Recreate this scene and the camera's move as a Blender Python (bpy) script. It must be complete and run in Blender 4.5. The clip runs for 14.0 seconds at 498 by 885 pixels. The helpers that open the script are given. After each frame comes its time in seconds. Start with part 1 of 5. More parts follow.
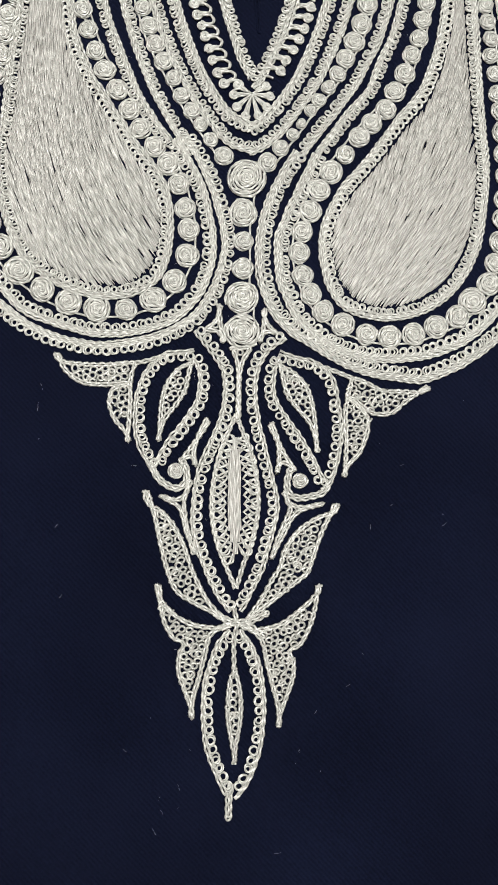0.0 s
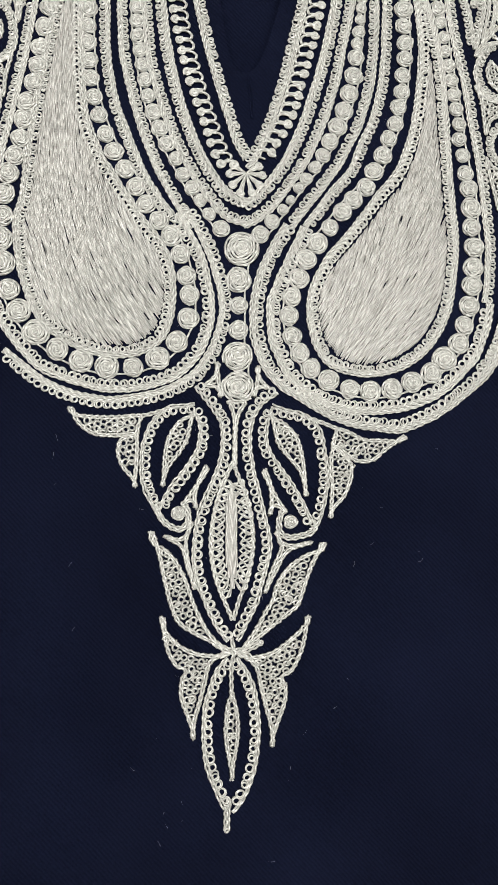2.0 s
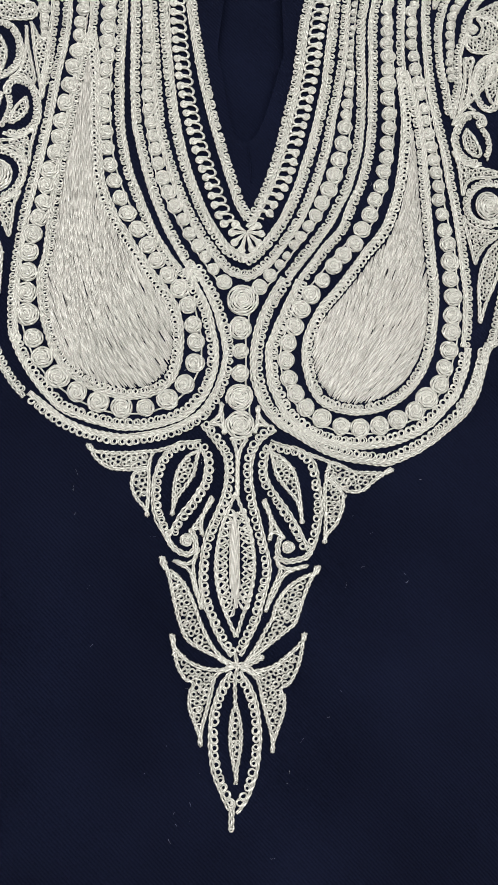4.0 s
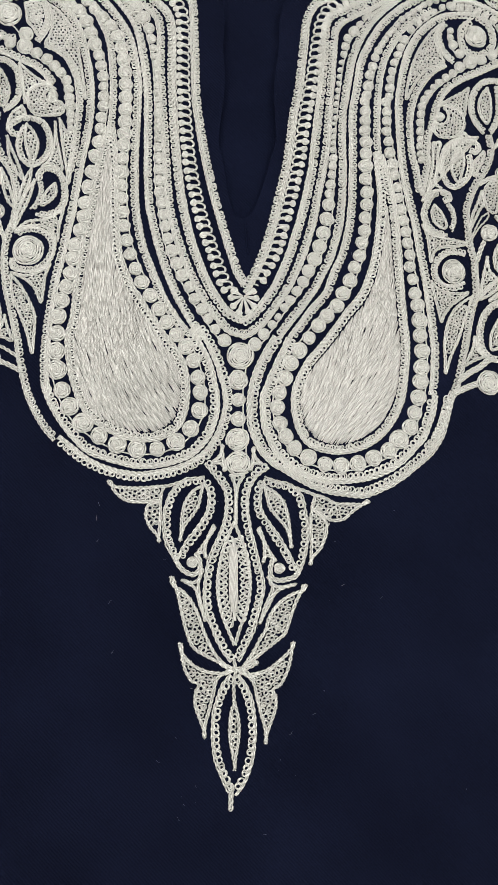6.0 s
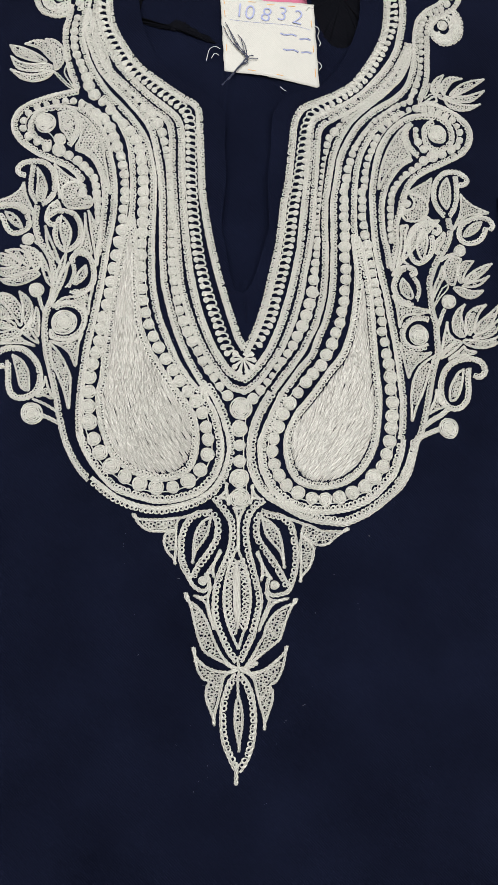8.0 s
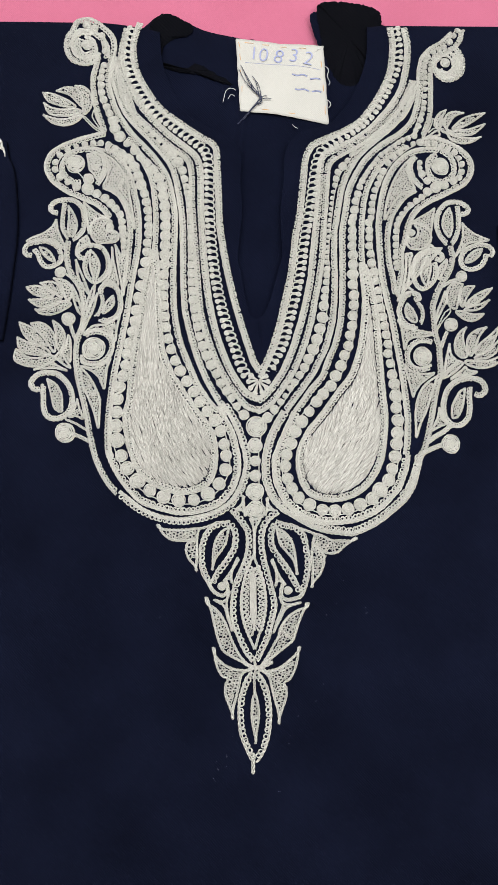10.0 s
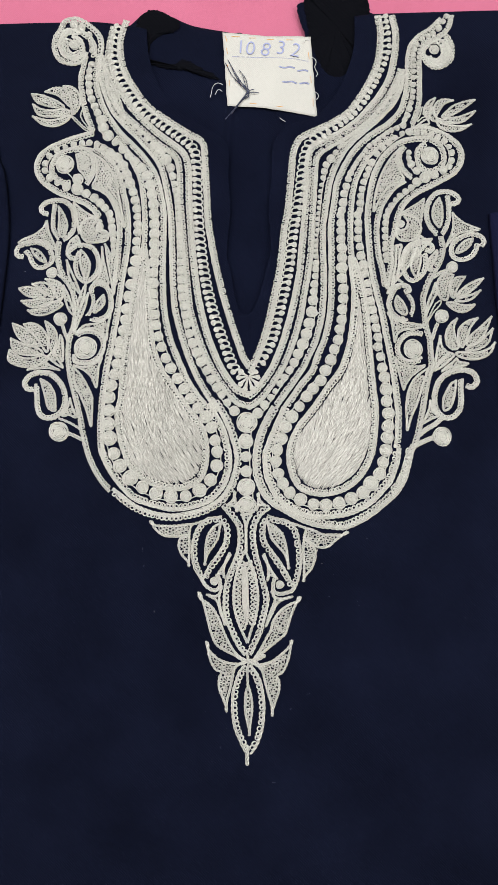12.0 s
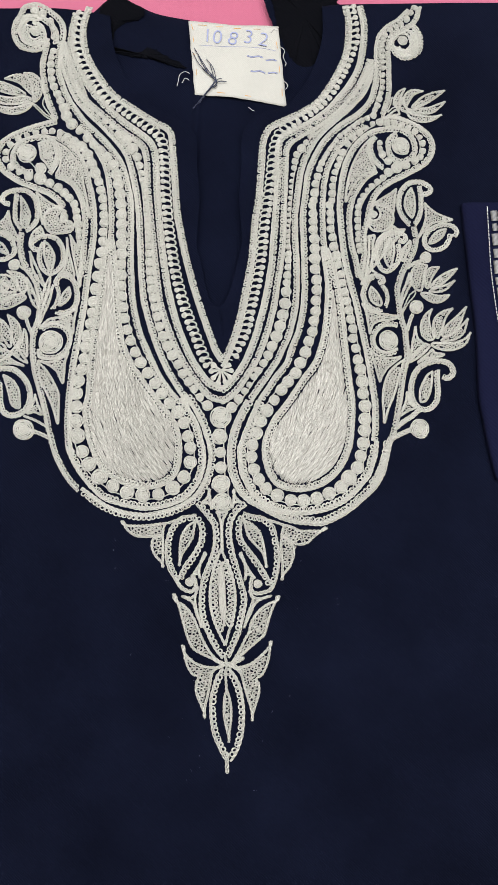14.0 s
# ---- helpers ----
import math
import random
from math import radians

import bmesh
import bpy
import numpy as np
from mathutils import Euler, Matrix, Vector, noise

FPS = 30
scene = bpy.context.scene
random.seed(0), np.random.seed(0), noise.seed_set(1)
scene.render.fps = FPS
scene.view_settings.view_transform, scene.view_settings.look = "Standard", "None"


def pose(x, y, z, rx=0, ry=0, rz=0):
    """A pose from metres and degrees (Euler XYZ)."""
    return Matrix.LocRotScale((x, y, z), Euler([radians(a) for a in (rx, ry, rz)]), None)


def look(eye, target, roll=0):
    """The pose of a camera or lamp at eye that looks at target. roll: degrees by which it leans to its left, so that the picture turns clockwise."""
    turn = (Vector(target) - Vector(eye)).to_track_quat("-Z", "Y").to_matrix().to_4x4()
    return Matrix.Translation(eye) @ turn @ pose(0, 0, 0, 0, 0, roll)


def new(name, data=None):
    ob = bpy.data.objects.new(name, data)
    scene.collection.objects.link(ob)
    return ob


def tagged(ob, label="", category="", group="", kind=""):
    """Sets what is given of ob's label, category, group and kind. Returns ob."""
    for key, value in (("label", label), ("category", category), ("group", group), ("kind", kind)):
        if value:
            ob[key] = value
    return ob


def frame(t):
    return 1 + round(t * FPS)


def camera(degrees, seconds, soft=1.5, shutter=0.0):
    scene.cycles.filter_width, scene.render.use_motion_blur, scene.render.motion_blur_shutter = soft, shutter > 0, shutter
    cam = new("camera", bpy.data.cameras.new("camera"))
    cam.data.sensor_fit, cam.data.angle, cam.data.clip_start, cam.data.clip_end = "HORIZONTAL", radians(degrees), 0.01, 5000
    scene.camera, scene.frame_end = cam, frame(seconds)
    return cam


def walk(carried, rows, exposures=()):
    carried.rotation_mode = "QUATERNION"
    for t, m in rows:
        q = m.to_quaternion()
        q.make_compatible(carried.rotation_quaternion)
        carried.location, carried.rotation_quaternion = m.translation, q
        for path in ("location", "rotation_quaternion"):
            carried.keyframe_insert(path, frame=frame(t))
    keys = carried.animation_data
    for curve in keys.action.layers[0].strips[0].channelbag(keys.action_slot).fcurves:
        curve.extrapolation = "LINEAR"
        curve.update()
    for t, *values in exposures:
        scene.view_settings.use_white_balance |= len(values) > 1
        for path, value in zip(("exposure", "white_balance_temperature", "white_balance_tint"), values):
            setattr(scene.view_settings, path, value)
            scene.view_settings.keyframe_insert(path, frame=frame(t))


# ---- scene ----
cam = camera(38.0, 14.0, soft=1.5)
PATH = [
    (0, (-0.00853, -0.11387, 0.25140), (0.08484, 0.03355, -1.74098), 34.055),
    (0.5, (-0.01373, -0.11227, 0.25622), (0.12198, 0.04411, -1.73303), 42.697),
    (1, (-0.01378, -0.11013, 0.26397), (0.11977, 0.05562, -1.72467), 40.575),
    (1.5, (-0.01502, -0.10669, 0.27250), (0.12763, 0.07735, -1.71390), 39.449),
    (2, (-0.01413, -0.10476, 0.27921), (0.11904, 0.08671, -1.70715), 36.401),
    (2.5, (-0.01355, -0.10308, 0.28654), (0.11122, 0.09687, -1.69952), 33.485),
    (3, (-0.01402, -0.10325, 0.29400), (0.11035, 0.11423, -1.69024), 31.259),
    (5.5, (-0.01800, -0.09477, 0.34587), (0.11361, 0.15778, -1.63375), 28.817),
    (6, (-0.01162, -0.09196, 0.36383), (0.07931, 0.16143, -1.61797), 21.042),
    (6.5, (-0.00907, -0.08779, 0.37998), (0.07474, 0.15925, -1.60294), 19.770),
    (7, (-0.00801, -0.08305, 0.39938), (0.06397, 0.15833, -1.58470), 17.514),
    (7.5, (-0.01185, -0.08028, 0.42181), (0.06093, 0.17497, -1.56050), 16.800),
    (8, (-0.01189, -0.07845, 0.44193), (0.06367, 0.17569, -1.54042), 17.379),
    (8.5, (-0.01495, -0.07495, 0.45575), (0.05847, 0.17519, -1.52719), 17.103),
    (11, (0.00908, -0.06672, 0.48411), (-0.04231, 0.15163, -1.50327), -12.892),
    (11.5, (0.01573, -0.06454, 0.47884), (-0.04647, 0.11513, -1.51211), -19.142),
    (12, (0.02008, -0.06401, 0.48270), (-0.05797, 0.14129, -1.50520), -20.976),
    (12.5, (0.02395, -0.06293, 0.48263), (-0.05168, 0.13978, -1.50564), -20.924),
    (13, (0.02378, -0.06186, 0.47951), (-0.04475, 0.11564, -1.51142), -21.444),
    (13.5, (0.02053, -0.06497, 0.47706), (-0.02846, 0.11463, -1.51426), -15.453),
    (14, (0.01098, -0.07408, 0.46690), (0.04034, 0.16614, -1.51840), 5.709),
]
walk(cam, [(t, look(eye, target, roll)) for t, eye, target, roll in PATH])

# ---- light ----
world = bpy.data.worlds.new("room_air")
world.use_nodes = True
world.node_tree.nodes["Background"].inputs[0].default_value = (0.9, 0.95, 1.0, 1)
world.node_tree.nodes["Background"].inputs[1].default_value = 0.25
scene.world = world


def ceiling_panel(name, x, y, z, w, d, watts, colour):
    lamp = bpy.data.lights.new(name, "AREA")
    lamp.shape, lamp.size, lamp.size_y = "RECTANGLE", w, d
    lamp.energy, lamp.color = watts, colour
    ob = new(name, lamp)
    ob.matrix_world = pose(x, y, z)
    return ob


ceiling_panel("ceiling_light", -0.5, 0.55, 1.75, 1.2, 0.30, 33, (1.0, 1.0, 0.98))
ceiling_panel("ceiling_light", 0.7, -0.25, 1.75, 1.2, 0.30, 26, (1.0, 1.0, 0.98))
scene.view_settings.exposure = 0.0

MM = 0.001
rng = np.random.default_rng(7)


# ---- materials ----
def material(name):
    m = bpy.data.materials.new(name)
    m.use_nodes = True
    return m, m.node_tree, m.node_tree.nodes["Principled BSDF"]


def add(tree, kind, **values):
    node = tree.nodes.new(kind)
    for key, value in values.items():
        if key in node.inputs:
            node.inputs[key].default_value = value
        else:
            setattr(node, key, value)
    return node


def maths(tree, op, a, b=None):
    node = tree.nodes.new("ShaderNodeMath")
    node.operation = op
    for n, v in enumerate((a, b)):
        if v is None:
            continue
        if isinstance(v, (int, float)):
            node.inputs[n].default_value = v
        else:
            tree.links.new(v, node.inputs[n])
    return node.outputs[0]


def ramp(tree, fac, stops):
    node = tree.nodes.new("ShaderNodeValToRGB")
    node.color_ramp.elements[0].position, node.color_ramp.elements[0].color = stops[0][0], (*stops[0][1], 1)
    node.color_ramp.elements[1].position, node.color_ramp.elements[1].color = stops[-1][0], (*stops[-1][1], 1)
    for p, c in stops[1:-1]:
        node.color_ramp.elements.new(p).color = (*c, 1)
    tree.links.new(fac, node.inputs[0])
    return node.outputs[0]


def thread_material(name, dark, light, metal, rough, twist=3.4, vary=0.15):
    """A twisted thread: uv.x runs along it in millimetres, uv.y round it."""
    m, t, p = material(name)
    uv = add(t, "ShaderNodeUVMap", uv_map="thread")
    sep = t.nodes.new("ShaderNodeSeparateXYZ")
    t.links.new(uv.outputs[0], sep.inputs[0])
    turn = maths(t, "ADD", maths(t, "MULTIPLY", sep.outputs[0], 2 * math.pi / twist), maths(t, "MULTIPLY", sep.outputs[1], 6 * math.pi))
    wave = maths(t, "MULTIPLY_ADD", maths(t, "SINE", turn), 0.5)
    wave.node.inputs[2].default_value = 0.5
    geo = t.nodes.new("ShaderNodeNewGeometry")
    grain = add(t, "ShaderNodeTexNoise", Scale=1400.0, Detail=2.0)
    t.links.new(geo.outputs["Position"], grain.inputs["Vector"])
    wide = add(t, "ShaderNodeTexNoise", Scale=45.0, Detail=3.0)
    t.links.new(geo.outputs["Position"], wide.inputs["Vector"])
    mix = maths(t, "ADD", maths(t, "MULTIPLY", wave, 0.30), maths(t, "ADD", maths(t, "MULTIPLY", grain.outputs[0], 0.45), maths(t, "ADD", maths(t, "MULTIPLY", wide.outputs[0], 0.2), maths(t, "MULTIPLY", geo.outputs["Random Per Island"], vary))))
    t.links.new(ramp(t, mix, [(0.25, dark), (0.85, light)]), p.inputs["Base Color"])
    p.inputs["Metallic"].default_value = metal
    rg = maths(t, "MULTIPLY_ADD", grain.outputs[0], 0.35)
    rg.node.inputs[2].default_value = rough - 0.17
    t.links.new(rg, p.inputs["Roughness"])
    bump = add(t, "ShaderNodeBump", Strength=0.5, Distance=0.00018)
    t.links.new(maths(t, "ADD", wave, maths(t, "MULTIPLY", grain.outputs[0], 0.6)), bump.inputs["Height"])
    t.links.new(bump.outputs[0], p.inputs["Normal"])
    return m


def cloth_material(name, dark, light, weave=1500.0, rough=0.92, sheen=0.0, spec=0.06, bump_d=0.00012):
    m, t, p = material(name)
    geo = t.nodes.new("ShaderNodeNewGeometry")
    twill = add(t, "ShaderNodeTexWave", Scale=weave / 6.5, Distortion=1.2, Detail=2.0, wave_type="BANDS", bands_direction="DIAGONAL")
    fuzz = add(t, "ShaderNodeTexNoise", Scale=1100.0, Detail=3.0)
    wide = add(t, "ShaderNodeTexNoise", Scale=16.0, Detail=4.0)
    for n in (twill, fuzz, wide):
        t.links.new(geo.outputs["Position"], n.inputs["Vector"])
    mix = maths(t, "ADD", maths(t, "MULTIPLY", wide.outputs[0], 0.4), maths(t, "ADD", maths(t, "MULTIPLY", fuzz.outputs[0], 0.40), maths(t, "MULTIPLY", twill.outputs[1], 0.07)))
    t.links.new(ramp(t, mix, [(0.30, dark), (0.60, light)]), p.inputs["Base Color"])
    p.inputs["Roughness"].default_value = rough
    p.inputs["Specular IOR Level"].default_value = spec
    p.inputs["Sheen Weight"].default_value = sheen
    bump = add(t, "ShaderNodeBump", Strength=0.5, Distance=bump_d)
    t.links.new(maths(t, "ADD", twill.outputs[1], fuzz.outputs[0]), bump.inputs["Height"])
    t.links.new(bump.outputs[0], p.inputs["Normal"])
    return m


SILVER = thread_material("silver_thread", (0.31, 0.31, 0.288), (0.595, 0.59, 0.546), 0.34, 0.43)
SATIN = thread_material("silver_satin_thread", (0.25, 0.247, 0.23), (0.53, 0.52, 0.485), 0.30, 0.44, 6.0, 0.22)
NAVY_THREAD = thread_material("navy_thread", (0.01, 0.012, 0.03), (0.05, 0.06, 0.11), 0.0, 0.7)
PALE_THREAD = thread_material("pale_thread", (0.45, 0.45, 0.45), (0.7, 0.7, 0.7), 0.0, 0.7)
TACKING = thread_material("orange_tacking_thread", (0.5, 0.22, 0.05), (0.75, 0.42, 0.15), 0.0, 0.7)
INK = thread_material("blue_ink", (0.22, 0.25, 0.45), (0.34, 0.37, 0.56), 0.0, 0.8)
GREY_INK = thread_material("grey_weave", (0.16, 0.16, 0.17), (0.3, 0.3, 0.31), 0.0, 0.8)
NAVY = cloth_material("navy_wool", (0.0010, 0.0017, 0.0067), (0.0045, 0.0065, 0.0190), weave=2300.0, bump_d=0.00014)
BLUE = cloth_material("navy_selvedge_wool", (0.0045, 0.0055, 0.021), (0.008, 0.0095, 0.031))
BLACK = cloth_material("black_lining_and_shade", (0.0015, 0.0017, 0.003), (0.003, 0.0033, 0.0055), spec=0.05)
CALICO = cloth_material("off_white_calico", (0.44, 0.435, 0.41), (0.52, 0.515, 0.485), weave=2500.0, rough=0.85)
PINK = cloth_material("pink_cotton", (0.44, 0.12, 0.195), (0.50, 0.145, 0.235), weave=2500.0, rough=0.85)
PLASTER = cloth_material("wall_plaster", (0.62, 0.61, 0.58), (0.68, 0.67, 0.64), weave=100.0)


# ---- mesh helpers ----
def spline(points, step):
    """A smooth line through the points (Catmull-Rom), resampled at even steps."""
    p = np.asarray(points, float)
    ext = np.vstack([2 * p[0] - p[1], p, 2 * p[-1] - p[-2]])
    fine = []
    for i in range(len(p) - 1):
        a, b, c, d = ext[i:i + 4]
        t = np.linspace(0, 1, 16, endpoint=False)[:, None]
        fine.append(0.5 * (2 * b + (c - a) * t + (2 * a - 5 * b + 4 * c - d) * t ** 2 + (3 * b - a - 3 * c + d) * t ** 3))
    fine = np.vstack(fine + [p[-1:]])
    run = np.r_[0, np.cumsum(np.linalg.norm(np.diff(fine, axis=0), axis=1))]
    n = max(2, int(round(run[-1] / step)) + 1)
    at = np.linspace(0, run[-1], n)
    return np.stack([np.interp(at, run, fine[:, k]) for k in range(p.shape[1])], -1), at


def sides_of(line):
    """Unit tangents and left normals of a plane line."""
    t = np.gradient(line[:, :2], axis=0)
    t /= np.maximum(np.linalg.norm(t, axis=1, keepdims=True), 1e-9)
    return t, np.stack([-t[:, 1], t[:, 0]], -1)


class Weave:
    """Collects tubes in millimetres and makes one mesh of them."""

    def __init__(self, sides=5):
        self.k, self.v, self.f, self.uv, self.n = sides, [], [], [], 0

    def tube(self, path, radius, flat=1.0):
        path = np.asarray(path, float)
        n, k = len(path), self.k
        r = np.broadcast_to(np.asarray(radius, float), (n,))
        t = np.gradient(path, axis=0)
        t /= np.maximum(np.linalg.norm(t, axis=1, keepdims=True), 1e-9)
        side = np.cross(t, (0, 0, 1.0))
        side /= np.maximum(np.linalg.norm(side, axis=1, keepdims=True), 1e-9)
        up = np.cross(side, t)
        a = np.arange(k) * 2 * np.pi / k + np.pi / 2
        ring = (np.cos(a)[None, :, None] * side[:, None] + flat * np.sin(a)[None, :, None] * up[:, None]) * r[:, None, None]
        self.v.append((path[:, None] + ring).reshape(-1, 3))
        i, j = np.meshgrid(np.arange(n - 1), np.arange(k), indexing="ij")
        j2 = (j + 1) % k
        self.f.append(np.stack([i * k + j, i * k + j2, (i + 1) * k + j2, (i + 1) * k + j], -1).reshape(-1, 4) + self.n)
        run = np.r_[0, np.cumsum(np.linalg.norm(np.diff(path, axis=0), axis=1))] + rng.uniform(0, 5)
        self.uv.append(np.stack([np.stack([run[i], j / k], -1), np.stack([run[i], (j + 1) / k], -1),
                                 np.stack([run[i + 1], (j + 1) / k], -1), np.stack([run[i + 1], j / k], -1)], 2).reshape(-1, 2))
        self.n += n * k

    def mesh(self, name, mat, origin=(0, 0, 0)):
        v = (np.vstack(self.v) - np.asarray(origin)) * MM
        f, uv = np.vstack(self.f).astype(np.int32), np.vstack(self.uv)
        me = bpy.data.meshes.new(name)
        me.vertices.add(len(v))
        me.vertices.foreach_set("co", v.astype(np.float32).ravel())
        me.loops.add(f.size)
        me.loops.foreach_set("vertex_index", f.ravel())
        me.polygons.add(len(f))
        me.polygons.foreach_set("loop_start", np.arange(0, f.size, 4, dtype=np.int32))
        me.polygons.foreach_set("use_smooth", np.ones(len(f), dtype=bool))
        me.update(calc_edges=True)
        me.uv_layers.new(name="thread").data.foreach_set("uv", uv.astype(np.float32).ravel())
        me.materials.append(mat)
        return me


def part(name, me, parent, label=""):
    ob = new(name, me)
    ob.parent = parent
    return tagged(ob, label)


def grid_mesh(name, rows, mat, thick=0.0):
    """A cloth sheet from rows of points (metres), all rows of one length; thick: a second skin below and closed rims."""
    rows = np.asarray(rows, float)
    n, k = rows.shape[:2]
    v = rows.reshape(-1, 3)
    f = [(i * k + j, i * k + j + 1, (i + 1) * k + j + 1, (i + 1) * k + j) for i in range(n - 1) for j in range(k - 1)]
    if thick:
        m = len(v)
        v = np.vstack([v, v - (0, 0, thick)])
        f += [tuple(m + q for q in reversed(face)) for face in f]
        rim = [j for j in range(k)] + [i * k + k - 1 for i in range(1, n)] + [(n - 1) * k + j for j in range(k - 2, -1, -1)] + [i * k for i in range(n - 2, 0, -1)]
        f += [(a, m + a, m + b, b) for a, b in zip(rim, rim[1:] + rim[:1])]
    me = bpy.data.meshes.new(name)
    me.from_pydata(v.tolist(), [], f)
    bm = bmesh.new()
    bm.from_mesh(me)
    bmesh.ops.recalc_face_normals(bm, faces=bm.faces)
    bm.to_mesh(me)
    bm.free()
    me.polygons.foreach_set("use_smooth", np.ones(len(me.polygons), dtype=bool))
    me.materials.append(mat)
    return me


def inside(poly, pts):
    """Which points lie in the polygon, and how far each is from its rim."""
    a, b = poly, np.roll(poly, -1, axis=0)
    x, y = pts[:, 0][:, None], pts[:, 1][:, None]
    cross = ((a[:, 1] > y) != (b[:, 1] > y)) & (x < (b[:, 0] - a[:, 0]) * (y - a[:, 1]) / (b[:, 1] - a[:, 1] + 1e-12) + a[:, 0])
    d, w = b - a, pts[:, None] - a
    h = np.clip((w * d).sum(-1) / np.maximum((d * d).sum(-1), 1e-9), 0, 1)
    far = np.linalg.norm(w - h[..., None] * d, axis=-1).min(1)
    return cross.sum(1) % 2 == 1, far


def ripple(x, y, size=1.0):
    """The soft unevenness of cloth lying on a table, in metres."""
    return size * (0.0011 * noise.noise((x * 9, y * 7, 0.3)) + 0.0004 * noise.noise((x * 31, y * 27, 4.1)))


# ---- room ----
ROOM = 1.9


def plane_sheet(name, corners, mat, kind="structure", label="", category=""):
    me = bpy.data.meshes.new(name)
    me.from_pydata(corners, [], [(0, 1, 2, 3)])
    me.materials.append(mat)
    return tagged(new(name, me), label, category, kind=kind)


plane_sheet("floor", [(-ROOM, -ROOM, -0.03), (ROOM, -ROOM, -0.03), (ROOM, ROOM, -0.03), (-ROOM, ROOM, -0.03)], PLASTER, label="plain pale floor round the cloth", category="floor")
n = 150
ys = np.linspace(-0.75, 0.75, n)
rows = []
for y in ys:
    row = []
    for x in np.linspace(-0.75, 0.75, n):
        fold = 0.0035 * noise.noise((x * 5.0, y * 4.0, 2.0)) if y > 0.2 else 0.0
        row.append((x, y, -0.016 + fold))
    rows.append(row)
tagged(new("ground", grid_mesh("ground", rows, PINK)), "plain pink cotton cloth spread under the kaftan", "tablecloth", kind="structure")
for name, a, b in (("wall_north", (-ROOM, ROOM), (ROOM, ROOM)), ("wall_south", (ROOM, -ROOM), (-ROOM, -ROOM)), ("wall_east", (ROOM, ROOM), (ROOM, -ROOM)), ("wall_west", (-ROOM, -ROOM), (-ROOM, ROOM))):
    out = Vector((a[0] + b[0], a[1] + b[1])).normalized() * 0.1
    bm = bmesh.new()
    bottom = [bm.verts.new((*p, -0.1)) for p in (a, b, (b[0] + out.x, b[1] + out.y), (a[0] + out.x, a[1] + out.y))]
    face = bm.faces.new(bottom)
    top = bmesh.ops.extrude_face_region(bm, geom=[face])
    bmesh.ops.translate(bm, vec=(0, 0, 1.95), verts=[g for g in top["geom"] if isinstance(g, bmesh.types.BMVert)])
    bmesh.ops.recalc_face_normals(bm, faces=bm.faces)
    me = bpy.data.meshes.new(name)
    bm.to_mesh(me)
    me.materials.append(PLASTER)
    tagged(new(name, me), "plain pale plaster wall", "wall", kind="structure")
plane_sheet("ceiling", [(-ROOM, -ROOM, 1.85), (-ROOM, ROOM, 1.85), (ROOM, ROOM, 1.85), (ROOM, -ROOM, 1.85)], PLASTER, label="plain pale ceiling", category="ceiling")

# ---- kaftan: cloth ----
kaftan = tagged(new("kaftan"), "navy wool kaftan with silver cord embroidery, lying flat", "kaftan")

EDGE_LEFT = [(0.3, 73.8), (-4.4, 75.6), (-7.2, 82.1), (-9.7, 93.9), (-12.0, 106.9), (-14.3, 119.2), (-11.8, 150.0), (-13.2, 172.0), (-14.0, 196.0), (-27.5, 208.5), (-40.0, 215.5), (-51.5, 225.0), (-61.0, 238.0), (-67.5, 253.5), (-71.0, 268.0), (-72.5, 285.5)]
EDGE_RIGHT = [(0.3, 73.8), (4.4, 78.2), (7.4, 85.2), (10.9, 97.2), (13.9, 109.3), (16.2, 120.6), (15.0, 150.0), (17.0, 172.0), (18.5, 196.5), (29.0, 210.0), (47.0, 215.5), (56.0, 224.0), (65.0, 237.0), (72.3, 254.5), (76.0, 270.5), (76.5, 291.6)]
SHOULDER = 0.2955


def cloth_half(edge, outer, sign, steps=70):
    """One half of the front, from the neck opening's edge to its outer side."""
    line, _ = spline(edge, 2.0)
    line = line * MM
    line = line[np.argsort(line[:, 1], kind="stable")]
    ylow = np.r_[np.linspace(-1.3, -0.42, 12, endpoint=False), np.linspace(-0.42, line[0, 1], 190, endpoint=False)]
    rows = []
    for x0, y0 in [(0.0, y) for y in ylow] + [tuple(p) for p in line]:
        row = []
        for u in np.linspace(0, 1, steps):
            x = x0 + (sign * outer - x0) * u
            lean = (SHOULDER - 0.012 * max(0, x * sign - 0.08) * 3 * (sign > 0) - line[-1, 1]) if y0 > 0.18 else 0.0
            y = y0 + lean * np.clip((y0 - 0.18) / (line[-1, 1] - 0.18), 0, 1) * min(1.0, u * 6)
            z = ripple(x, y) * np.clip(1 - 0.9 * np.exp(-((x / 0.13) ** 2 + ((y - 0.03) / 0.2) ** 2)), 0.1, 1)
            if u < 0.05 and y0 > line[0, 1]:
                z -= 0.0012 * (1 - u / 0.05) ** 2
            if y > SHOULDER - 0.006:
                z -= 0.006 * ((y - SHOULDER + 0.006) / 0.006) ** 2
            row.append((x, y, z))
        rows.append(row)
    rows.append([(x, y + 0.002, -0.010) for x, y, z in rows[-1]])
    return rows


part("front_cloth", grid_mesh("front_cloth", cloth_half(EDGE_LEFT, 0.42, -1), NAVY), kaftan)
part("front_cloth", grid_mesh("front_cloth", cloth_half(EDGE_RIGHT, 0.42, 1), NAVY), kaftan)

